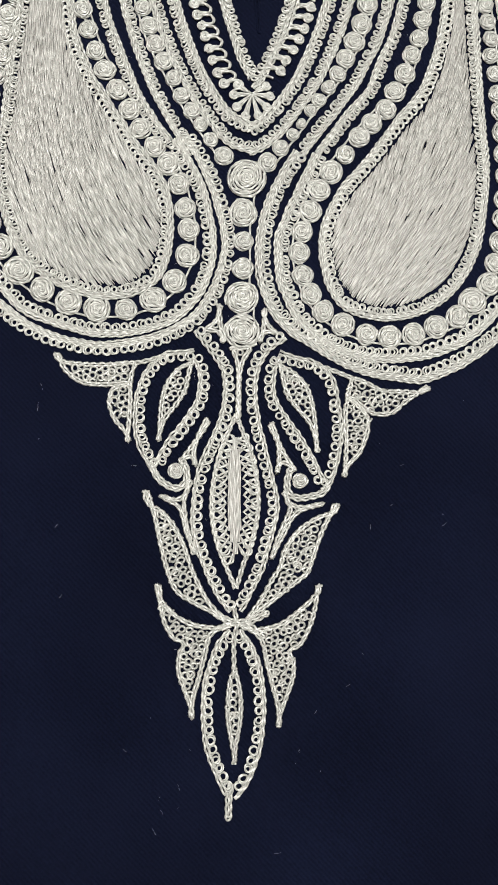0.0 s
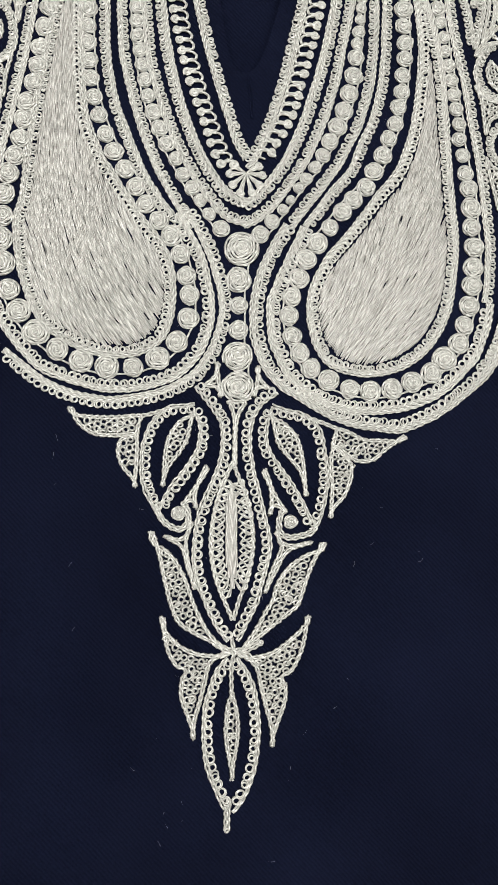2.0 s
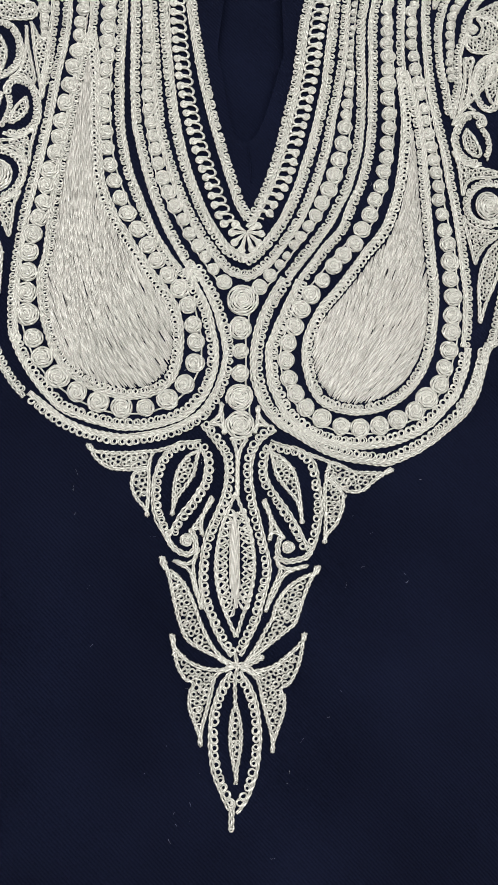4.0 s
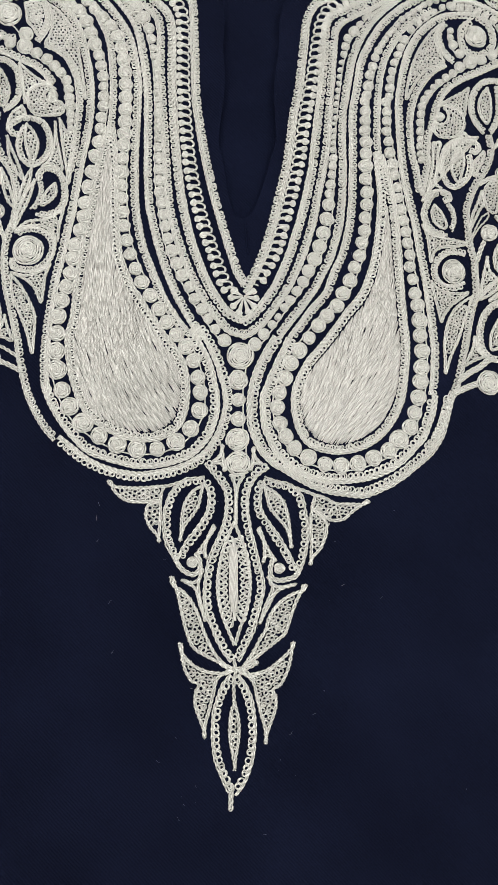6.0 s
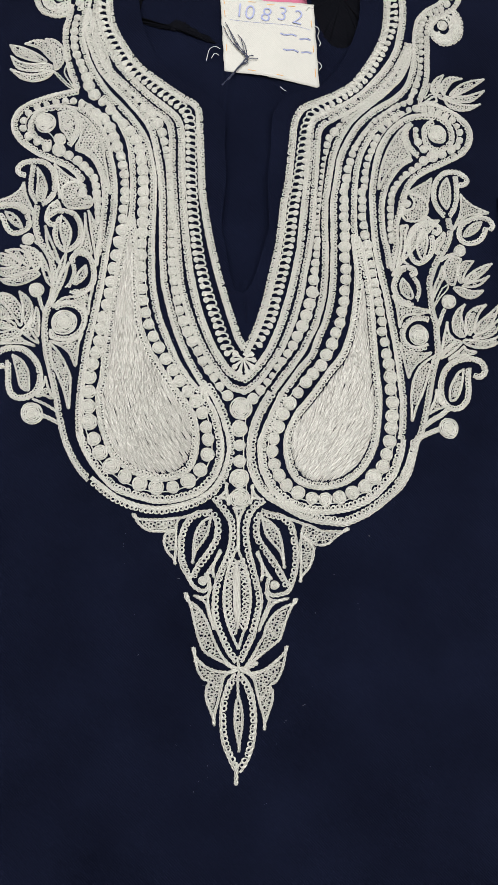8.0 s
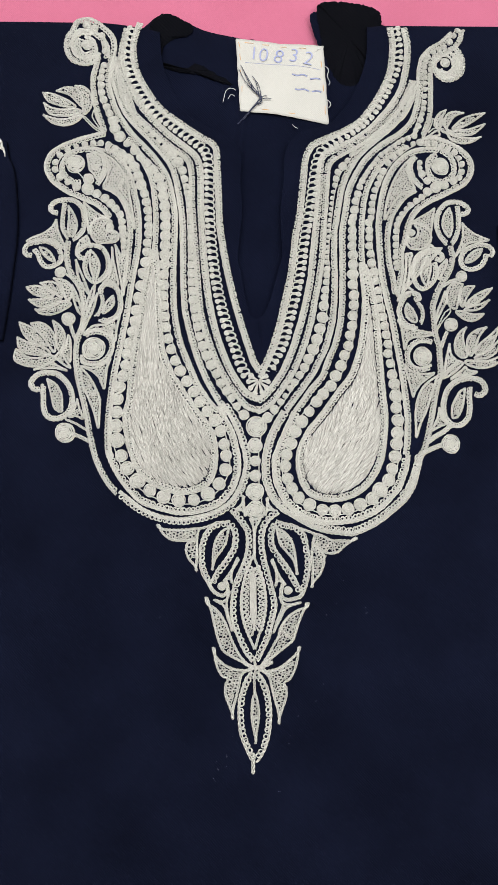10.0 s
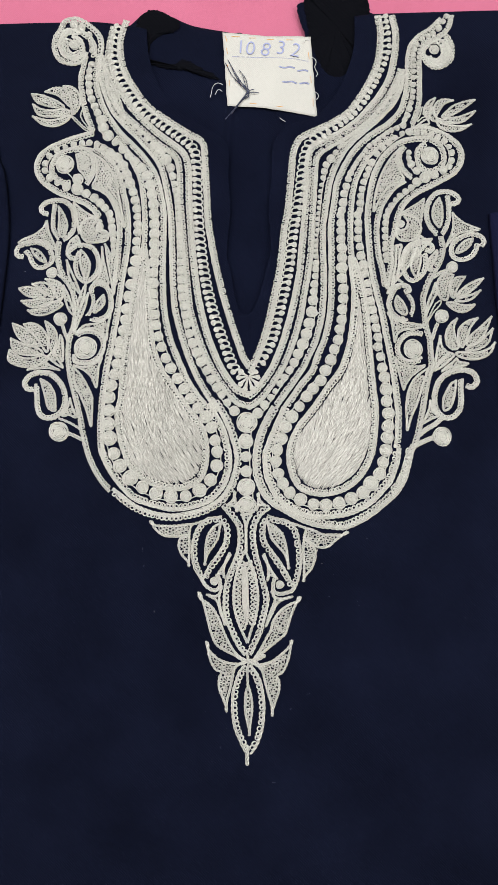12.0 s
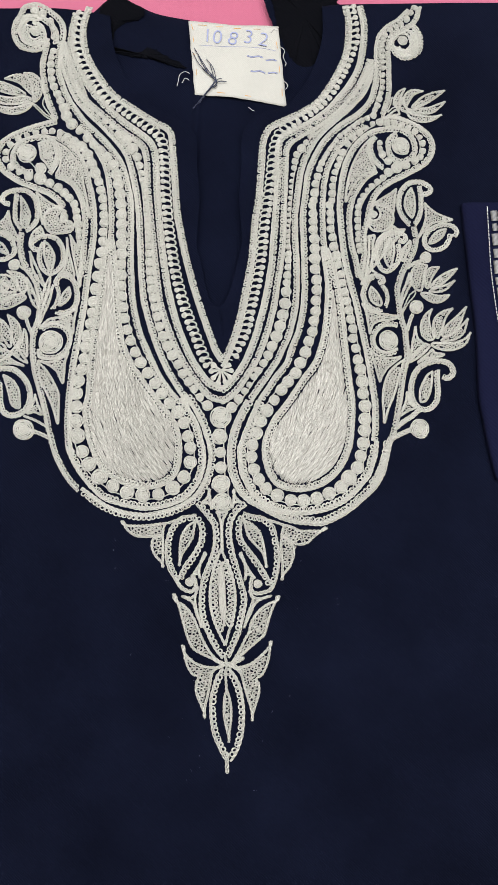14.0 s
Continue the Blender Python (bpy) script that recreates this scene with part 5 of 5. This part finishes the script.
net_fill([(-31.9, -112.9), (-30.3, -117.0), (-25.4, -120.0), (-21.0, -125.1), (-17.7, -131.2), (-15.0, -138.3), (-12.1, -144.4), (-8.4, -150.4), (-2.4, -156.8), (-7.6, -154.4), (-13.9, -151.5), (-20.2, -147.6), (-23.6, -141.5), (-26.4, -132.4), (-28.4, -124.2), (-30.2, -118.4)])
net_fill([(34.2, -115.7), (33.1, -118.2), (27.4, -120.3), (20.9, -125.0), (16.3, -131.6), (14.6, -137.7), (11.9, -142.2), (8.4, -149.0), (3.3, -156.8), (8.3, -153.7), (15.0, -148.5), (22.2, -142.6), (25.3, -139.8), (27.7, -132.6), (30.4, -124.7), (33.0, -119.5)])
net_fill([(-26.5, -144.6), (-24.9, -149.7), (-20.0, -154.6), (-13.7, -157.6), (-6.5, -158.4), (-0.3, -157.3), (-5.4, -160.0), (-8.0, -162.5), (-9.3, -168.5), (-11.1, -176.5), (-12.7, -182.4), (-13.5, -189.7), (-14.6, -185.4), (-17.1, -179.5), (-19.1, -173.6), (-18.9, -167.6), (-17.6, -164.6), (-21.1, -163.1), (-24.4, -157.7), (-26.1, -150.7)])
net_fill([(28.7, -143.5), (27.3, -146.9), (22.1, -152.0), (15.2, -157.0), (7.5, -158.8), (1.3, -157.4), (6.5, -160.8), (9.3, -164.0), (10.9, -170.7), (13.1, -178.4), (14.9, -184.4), (16.0, -192.3), (17.0, -187.5), (19.3, -180.8), (21.2, -174.5), (21.0, -169.4), (19.6, -166.6), (23.4, -164.1), (26.9, -156.8), (28.6, -148.5)])
net_fill([(-4.4, -61.9), (3.1, -61.7), (0.7, -67.2), (-0.2, -73.7), (-0.1, -86.7), (-1.6, -86.7), (-1.7, -73.8), (-2.3, -67.3)])
net_fill([(0.5, -171.4), (2.3, -176.3), (3.5, -183.3), (3.4, -190.1), (2.4, -197.0), (1.4, -203.8), (-0.3, -197.0), (-1.7, -190.2), (-2.1, -183.3), (-1.4, -176.4)])
net_fill([(106.6, 191.2), (101.1, 185.6), (96.3, 178.4), (92.3, 170.3), (89.1, 160.3), (87.0, 148.3), (87.7, 145.5), (91.3, 153.1), (96.0, 160.3), (101.8, 165.0), (108.4, 167.7), (105.9, 174.2), (104.1, 181.5), (104.6, 187.1)])
net_fill([(122.0, 154.0), (117.7, 150.8), (109.9, 146.1), (104.9, 142.2), (108.7, 142.9), (115.6, 141.3), (118.9, 136.5), (120.2, 142.0), (121.1, 148.0)])
net_fill([(101.6, 127.9), (105.7, 124.3), (113.3, 124.6), (118.0, 128.5), (119.3, 134.1), (116.7, 139.7), (111.8, 142.1), (107.9, 141.7), (110.2, 138.1), (109.3, 133.4), (105.5, 131.8), (102.4, 133.5)])
net_fill([(101.4, 120.8), (106.0, 121.1), (104.4, 114.4), (103.9, 106.6), (102.6, 100.7), (100.3, 96.8), (98.3, 92.9), (99.6, 100.7), (101.2, 108.6)])
net_fill([(132.3, 154.7), (128.8, 149.9), (127.1, 142.8), (128.5, 137.2), (131.8, 133.2), (133.9, 138.7), (134.1, 147.9)])
net_fill([(140.9, 143.8), (143.1, 141.0), (147.9, 136.6), (153.6, 133.8), (159.2, 131.3), (153.5, 130.2), (145.8, 129.1), (141.9, 126.0), (138.0, 122.0), (135.3, 118.9), (138.9, 126.8), (141.0, 133.9)])
net_fill([(154.5, 125.1), (149.5, 123.9), (144.8, 120.0), (142.4, 114.9), (147.4, 116.0), (152.0, 119.9)])
net_fill([(117.0, 119.1), (113.1, 114.4), (111.5, 107.3), (112.9, 101.4), (115.5, 98.6), (117.5, 104.5), (118.8, 111.6)])
net_fill([(102.0, 85.8), (100.4, 81.2), (102.1, 75.3), (106.6, 72.2), (108.6, 74.5), (106.0, 81.1)])
net_fill([(95.3, 74.2), (99.0, 69.5), (104.6, 67.5), (112.2, 66.3), (119.7, 64.4), (114.0, 62.5), (106.4, 61.7), (101.8, 59.1), (99.8, 52.9), (98.8, 59.8), (97.8, 67.6)])
net_fill([(99.7, 43.3), (103.0, 39.4), (109.0, 37.1), (115.3, 36.7), (119.8, 37.4), (115.3, 33.6), (110.3, 29.8), (106.5, 24.5), (104.9, 20.7), (102.8, 29.1), (101.0, 36.0)])
net_fill([(121.7, 35.5), (116.4, 32.1), (111.4, 27.1), (107.9, 19.5), (106.2, 10.0), (106.4, 1.7), (106.6, -7.0), (109.8, 2.5), (113.7, 11.2), (116.9, 20.6), (119.7, 29.0)])
net_fill([(140.5, 99.6), (135.6, 100.8), (131.4, 98.5), (129.0, 92.7), (130.3, 84.9), (135.2, 82.1), (137.2, 88.7), (138.5, 95.3)])
net_fill([(148.4, 98.4), (142.0, 97.7), (138.4, 92.6), (137.9, 86.8), (140.1, 83.6), (142.9, 90.6)])
net_fill([(160.5, 97.1), (154.4, 95.2), (146.7, 90.6), (141.6, 84.4), (146.9, 84.7), (154.6, 90.5)])
net_fill([(158.4, 88.9), (152.2, 85.9), (144.6, 83.6), (140.8, 81.7), (146.8, 80.9), (152.9, 83.1)])
net_fill([(154.3, 78.9), (146.4, 78.5), (140.0, 80.5), (135.1, 80.2), (138.8, 75.9), (144.4, 73.5), (150.1, 75.0)])
net_fill([(131.4, 82.1), (127.5, 79.0), (123.6, 71.3), (121.6, 66.7), (126.3, 74.0), (130.6, 79.0)])
net_fill([(127.9, 94.6), (125.9, 88.8), (122.7, 81.0), (120.6, 71.3), (123.7, 77.1), (126.5, 82.9), (129.3, 88.0)])
net_fill([(142.0, 69.6), (137.0, 65.4), (133.9, 58.9), (134.4, 51.9), (138.1, 48.1), (142.3, 49.6), (140.2, 57.7), (139.6, 63.5)])
net_fill([(155.9, 69.6), (148.4, 67.3), (143.3, 62.7), (142.0, 55.7), (144.5, 49.2), (148.0, 55.7), (150.9, 63.4)])
net_fill([(165.0, 70.7), (157.7, 63.7), (150.7, 57.6), (147.5, 51.1), (153.6, 51.8), (159.7, 58.3)])
net_fill([(165.5, 62.5), (160.8, 57.6), (155.1, 52.6), (148.2, 49.2), (147.4, 47.3), (155.3, 48.0), (162.2, 52.6)])
net_fill([(166.7, 52.9), (162.5, 48.7), (154.9, 46.1), (147.4, 46.1), (140.7, 46.1), (141.7, 43.4), (149.2, 41.1), (156.6, 41.5), (163.5, 45.6)])
net_fill([(130.1, 57.7), (128.8, 52.0), (127.1, 44.3), (126.2, 36.6), (130.4, 41.2), (135.0, 45.4), (131.4, 50.0)])
net_fill([(136.2, 46.2), (131.6, 41.2), (127.3, 36.6), (125.4, 33.6), (130.3, 35.8), (136.0, 40.4), (139.1, 44.2)])
net_fill([(140.6, 42.3), (142.7, 39.6), (148.7, 38.4), (143.4, 36.2), (135.9, 35.4), (130.2, 32.8), (134.1, 36.6), (137.9, 39.3)])
net_fill([(140.2, 27.0), (136.8, 25.1), (133.7, 20.6), (130.9, 13.8), (131.1, 6.9), (135.2, 8.1), (138.4, 15.6)])
net_fill([(122.3, 13.8), (121.4, 8.1), (119.1, 2.4), (117.1, -2.1), (122.0, 0.5), (127.7, 3.2), (124.7, 5.4)])
net_fill([(126.7, 125.3), (121.7, 125.3), (118.4, 127.8), (116.8, 125.0), (110.6, 121.5), (106.7, 116.0), (102.6, 98.7), (105.5, 94.8), (101.3, 93.3), (97.5, 90.2), (95.5, 87.1), (100.6, 94.8)])
net_fill([(126.8, 114.3), (129.9, 117.4), (129.4, 112.3), (126.3, 106.4), (123.9, 102.5), (123.3, 108.4), (124.5, 111.5)])
net_fill([(131.7, 227.1), (127.0, 224.7), (123.8, 219.9), (123.3, 215.4), (125.9, 212.5), (128.7, 216.5), (128.5, 220.6)])
net_fill([(144.1, 224.9), (136.7, 225.8), (132.0, 223.4), (130.0, 218.5), (131.4, 213.6), (134.6, 218.5), (137.8, 222.5)])
net_fill([(159.2, 225.1), (152.2, 224.0), (144.3, 221.2), (139.2, 217.2), (135.6, 212.8), (141.4, 213.5), (150.1, 218.3)])
net_fill([(158.9, 216.9), (153.8, 215.0), (147.2, 212.6), (140.2, 211.9), (134.4, 210.3), (140.2, 208.2), (148.7, 208.5), (154.9, 212.5)])
net_fill([(156.0, 207.2), (149.8, 206.0), (143.2, 206.5), (136.3, 207.9), (131.7, 210.4), (134.3, 205.0), (141.2, 202.1), (148.5, 202.8)])
net_fill([(125.9, 212.1), (122.8, 210.5), (118.9, 207.3), (115.7, 205.3), (121.6, 206.8), (126.6, 208.0)])
net_fill([(122.3, 220.7), (121.0, 215.4), (118.5, 209.7), (121.7, 212.5), (124.8, 214.5)])
net_fill([(106.8, 245.6), (103.9, 238.6), (99.5, 230.0), (101.0, 227.1), (105.0, 231.2), (107.1, 238.6)])
net_fill([(90.7, 215.0), (84.0, 209.0), (75.4, 202.5), (67.5, 196.9), (64.0, 192.1), (67.1, 193.7), (75.0, 199.7), (82.8, 205.7), (91.4, 212.5)])
net_fill([(138.9, 267.1), (141.5, 261.6), (139.8, 255.4), (134.2, 252.2), (128.8, 254.0), (126.6, 257.7), (129.7, 256.8), (134.3, 255.5), (137.5, 259.6), (136.9, 265.9)])
net_fill([(128.5, 222.7), (131.0, 213.6), (136.3, 210.3), (131.7, 209.5), (127.1, 212.9)])
chain_band([(109.7, 191.9), (106.5, 187.9), (105.6, 182.7), (107.1, 177.0), (110.1, 172.5), (114.2, 168.9)], w=4.0, ring=1)
chain_band([(-112.9, 194.7), (-109.6, 190.2), (-107.9, 183.6), (-108.6, 177.1), (-110.9, 172.2), (-113.1, 168.6)], w=4.0, ring=-1)
coil_row([(-115.1, 188.6, 2.0), (-114.6, 181.6, 2.4)])
net_fill([(128.3, 267.2), (135.8, 270.5), (141.6, 265.8), (142.6, 258.7), (139.3, 253.0), (132.6, 251.0), (127.3, 254.0), (125.0, 259.0), (128.1, 256.5), (132.7, 255.6), (136.7, 259.6), (135.3, 266.3), (130.7, 268.0)])
satin_strip([(-1.8, -93.7), (-1.5, -106.9), (-1.1, -121.5), (-0.3, -133.9)])
plain_cord([(-132.1, 103.9), (-127.4, 100.3)], n=2)
plain_cord([(136.4, 102.8), (131.8, 101.3), (126.8, 98.2)], n=3)
plain_cord([(-127.4, 67.8), (-125.8, 62.7), (-123.3, 57.2)], n=3)
plain_cord([(128.8, 66.2), (126.8, 61.6), (124.7, 55.1)], n=3)
plain_cord([(-122.4, -7.1), (-117.4, -9.0), (-111.3, -12.1)], n=3)
plain_cord([(123.6, -11.5), (118.0, -13.8), (111.6, -16.8)], n=4)
plain_cord([(-128.3, 2.9), (-120.6, -0.2), (-112.9, -4.8)], n=2)
plain_cord([(129.9, 1.6), (124.6, -2.9), (120.0, -5.5), (114.0, -10.0)], n=4)
plain_cord([(-30.8, -103.4), (-27.7, -108.6), (-23.6, -111.4), (-20.5, -111.7), (-18.2, -109.4), (-18.1, -105.8), (-19.3, -102.7)], n=3)
plain_cord([(31.4, -108.6), (29.5, -111.9), (25.0, -113.5), (20.8, -114.1), (17.6, -112.5), (16.9, -108.4), (17.9, -104.3)], n=3)
plain_cord([(-26.3, -65.5), (-32.6, -67.7), (-37.9, -69.1)], n=2)
plain_cord([(24.7, -66.6), (33.2, -69.3), (40.0, -71.8)], n=2)
plain_cord([(-1.6, -85.6), (-4.2, -92.1), (-7.1, -100.7), (-8.9, -111.2), (-8.9, -120.6), (-6.9, -129.9), (-3.5, -138.1), (-0.0, -145.6)], n=2)
plain_cord([(-1.6, -85.6), (1.1, -92.0), (4.5, -100.4), (6.7, -110.9), (6.9, -120.3), (5.0, -129.7), (2.3, -138.0), (0.2, -145.6)], n=2)
plain_cord([(-7.0, -154.0), (-2.4, -156.4), (1.3, -157.1), (5.9, -156.2), (11.0, -153.7)], n=3)
plain_cord([(-4.4, -159.4), (0.1, -157.5), (5.9, -158.3), (10.2, -161.8)], n=2)
plain_cord([(-0.2, -152.3), (0.7, -157.3), (0.4, -161.4)], n=2)
plain_cord([(0.3, -210.6), (-0.2, -215.4), (-0.2, -221.6)], n=3)
plain_cord([(-0.2, -161.4), (0.3, -172.4)], n=2)
plain_cord([(1.3, -201.9), (1.2, -204.2)], n=2)
fan([(0.7, 30.7)])

# ---- kaftan: sleeves turned over at the sides ----
SLEEVE_RIGHT = [(164.6, 140.9), (165.2, 125.0), (166.3, 105.3), (167.1, 85.8), (168.5, 66.5), (169.2, 47.3), (168.8, 28.4), (168.4, 9.6), (170.6, -9.0), (173.1, -27.5), (176.3, -45.8)]


def turned_sleeve(edge, sign, width, mat, label, high):
    """A folded flap with a rounded edge, lying on the front."""
    line, _ = spline(edge, 2.0)
    line = line * MM
    prof = [(0.004, 0.0006), (0.0012, 0.0018), (0.0, high * 0.45), (0.0009, high * 0.8), (0.003, high), (0.010, high * 1.02), (0.02, high * 0.95), (0.05, high * 1.1), (width, high * 1.2)]
    rows = [[(x + sign * px, y, pz + 0.0012 * noise.noise((y * 20, px * 30, 3))) for x, y in line] for px, pz in prof]
    return part("sleeve", grid_mesh("sleeve", rows, mat, 0.001), kaftan, label)


right_sleeve = turned_sleeve(SLEEVE_RIGHT, 1, 0.16, BLUE, "sleeve cloth folded over, with a woven selvedge", 0.006)
turned_sleeve([(-176.5, 198.4), (-174.5, 187.9), (-169.5, 173.4), (-165.9, 136.4), (-168.1, 95.9), (-172.1, 56.1)], -1, 0.16, NAVY, "sleeve folded beside the front", 0.005)

# the edge of the left sleeve's own embroidery
w = Weave(5)
for k, (pts, n) in enumerate((([(-190, 203), (-182, 200), (-178.5, 195.5)], 4), ([(-190, 196), (-182, 194.5), (-178, 192.5), (-176.5, 188)], 4))):
    line, _ = spline(pts, 0.6)
    for q in range(n):
        w.tube(np.c_[line + (0.1 * q, -0.85 * q * np.linspace(1, 0.2, len(line))[0]), 6.4 + 0.2 * np.sin(np.arange(len(line)) * 0.8 + q)], 0.45)
part("cuff_cord", w.mesh("cuff_cord", SILVER), kaftan)

# ---- label ----
LABEL = [(-18.0, 283.8), (45.3, 278.0), (49.5, 218.6), (-14.2, 227.4)]
label = tagged(new("cloth_label"), "off-white calico label sewn inside the neck, inked in blue", "label")
tl, tr, br, bl = (np.array(p) * MM for p in LABEL)


def on_label(u, v):
    """A point of the label: u across, v down, from its top corner."""
    p = (tl * (1 - u) + tr * u) * (1 - v) + (bl * (1 - u) + br * u) * v
    return p[0], p[1] - 0.0012 * math.sin(math.pi * u) * (2 * v - 1) * -1, -0.0048 + 0.0012 * math.sin(2.2 * u + 1.5 * v) + 0.0004 * math.sin(9 * u + 4 * v)


rows = []
for v in np.linspace(0, 1, 26):
    row = []
    for u in np.linspace(0, 1, 30):
        ru = u + (0.006 * noise.noise((v * 9, 1.0, 2.0)) if u in (0.0, 1.0) else 0)
        rv = v + (0.008 * noise.noise((u * 9, 5.0, 2.0)) if v in (0.0, 1.0) else 0)
        row.append(on_label(ru, rv))
    rows.append(row)
part("patch", grid_mesh("patch", rows, CALICO, 0.0004), label)


def label_thread(name, points, mat, radius, lift_mm=0.35, flat=1.0):
    w = Weave(5)
    line, _ = spline(points, 0.02)
    w.tube(np.array([np.array(on_label(u, v)) / MM + (0, 0, lift_mm) for u, v in line]), radius, flat)
    return part(name, w.mesh(name, mat), label)


for a, b in (((0.03, 0.05), (0.045, 0.13)), ((0.035, 0.22), (0.04, 0.30)), ((0.03, 0.45), (0.04, 0.52)), ((0.04, 0.66), (0.035, 0.74)), ((0.10, 0.05), (0.20, 0.045)), ((0.30, 0.05), (0.38, 0.04)), ((0.5, 0.05), (0.58, 0.045)), ((0.72, 0.05), (0.8, 0.05)), ((0.96, 0.2), (0.965, 0.28)), ((0.965, 0.5), (0.965, 0.58)), ((0.97, 0.78), (0.965, 0.88)), ((0.25, 0.95), (0.33, 0.955)), ((0.55, 0.955), (0.62, 0.95))):
    label_thread("tacking_stitch", [a, ((a[0] + b[0]) / 2, (a[1] + b[1]) / 2), b], TACKING, 0.22, 0.1)
label_thread("ruled_line", [(0.09, 0.33), (0.3, 0.315), (0.55, 0.30), (0.8, 0.30), (0.95, 0.315)], INK, 0.16, 0.06, 0.3)

for n, (ch, u, v, turn) in enumerate((("1", 0.13, 0.285, -4), ("0", 0.235, 0.285, -8), ("8", 0.40, 0.27, -16), ("3", 0.58, 0.245, -10), ("2", 0.74, 0.265, -14))):
    text = bpy.data.curves.new("digit", "FONT")
    text.body, text.size, text.extrude, text.offset = ch, 0.0148, 0.00004, -0.00022
    text.materials.append(INK)
    ob = new("digit", text)
    ob.parent = label
    x, y, z = on_label(u, v)
    ob.matrix_basis = pose(x, y, z + 0.00065, 0, 0, turn)

for u0, v0, u1 in ((0.62, 0.42, 0.79), (0.82, 0.44, 0.94), (0.64, 0.61, 0.80), (0.83, 0.60, 0.94)):
    w = Weave(4)
    line = np.array([np.array(on_label(u, v0 + 0.01 * math.sin(u * 40))) / MM + (0, 0, 0.08) for u in np.linspace(u0, u1, 12)])
    w.tube(line, 0.6, 0.1)
    part("written_bar", w.mesh("written_bar", INK), label)

# loose threads over the label and at the neck
tassel = tagged(new("thread_tassel"), "loose bundle of navy threads hanging over the label", "threads")
for k in range(9):
    w = Weave(5)
    j = rng.normal(0, 0.5, (7, 2))
    tip = [(-14, 261), (-12.5, 258), (-9, 247), (8, 236.5), (-3, 249), (-15, 258), (-6, 254), (-10, 251), (5, 238)][k]
    base = [(-15.5, 218.5), (-12, 221.5), (-8, 226), (-3, 231.5)]
    line, _ = spline([np.array(p) + j[i] * (0.6 if i else 0.3) for i, p in enumerate(base)] + [np.array((0.5, 236)) + j[4] * 1.3, (np.array(tip) + (0.5, 236)) / 2 + j[5] * 2.2, np.array(tip) + j[6]], 0.8)
    h = np.interp(np.linspace(0, 1, len(line)), [0, 0.25, 0.5, 1], [-5.6, -3.4, -1.6, -2.2]) + 0.3 * rng.normal() * 0.6
    w.tube(np.c_[line, h], 0.27)
    part("strand", w.mesh("strand", NAVY_THREAD), tassel)
for pts in ([(-17.2, 242.6), (-22.1, 244.3), (-24.9, 240.4), (-26.4, 233.1)], [(-18, 238), (-21, 239), (-23, 236)], [(46, 262), (49, 259), (48, 254), (50, 250), (49, 247)], [(48, 236), (50.5, 233), (49, 230)], [(40, 273), (42, 275.5), (44, 275), (45.5, 277)], [(23, 217), (25, 215), (27, 214.5)]):
    w = Weave(4)
    line, _ = spline(pts, 0.6)
    w.tube(np.c_[line, -3.2 + 0.5 * np.sin(np.arange(len(line)) * 0.5)], 0.26)
    part("frayed_thread", w.mesh("frayed_thread", PALE_THREAD), label)

# selvedge of the right sleeve: grey woven letters that cannot be read, as bars
SELVEDGE = [(180.5, 137.1), (180.4, 116.5), (180.4, 93.0), (181.9, 69.8), (183.7, 50.6)]
line, run = spline(SELVEDGE, 0.5)
w = Weave(4)
for k in range(int(run[-1] / 2.4)):
    x, y = line[min(len(line) - 4, int(k * 4.8))]
    w.tube(np.array([(x, y, 7.7), (x + 0.15, y - 0.8, 8.1), (x + 0.1, y - 1.6, 7.7)]), 0.34)
part("selvedge_stitch", w.mesh("selvedge_stitch", PALE_THREAD), right_sleeve)
at = 3.0
for size, wide in ((7, 2.4), (5, 1.8), (8, 2.4), (6, 2.0), (9, 2.4), (5, 2.2), (7, 2.0), (6, 2.4)):
    w = Weave(4)
    x, y = line[min(len(line) - 1, int(at * 2))]
    w.tube(np.array([(x + 4.4, y, 7.6), (x + 4.6, y - size / 2, 7.7), (x + 4.8, y - size, 7.6)]), wide, 0.08)
    part("woven_bar", w.mesh("woven_bar", GREY_INK), right_sleeve)
    at += size + 2.2

# ---- lint and stray fibres ----
w = Weave(3)
for _ in range(190):
    if rng.random() < 0.9:
        x, y = rng.normal(0, 60), rng.uniform(-235, 240)
        if abs(x) > 150 * min(1.0, 0.15 + (y + 240) / 330):
            continue
        z, pale = rng.uniform(0.9, 1.5), True
    else:
        x, y, z = rng.uniform(-160, 160), rng.uniform(-300, 280), 0.25
    if abs(x) < 30 + max(0, y - 190) * 1.1 and y > 45:
        continue
    a, ln = rng.uniform(0, 6.28), rng.uniform(0.6, 2.0)
    bend = rng.normal(0, 0.8, 2)
    s = np.linspace(0, 1, 5)
    w.tube(np.stack([x + ln * s * math.cos(a) + bend[0] * s ** 2, y + ln * s * math.sin(a) + bend[1] * s ** 2, z + 0.3 * np.sin(s * 3)], -1), 0.026)
tagged(part("stray_fibres", w.mesh("stray_fibres", PALE_THREAD), kaftan), kind="stuff")
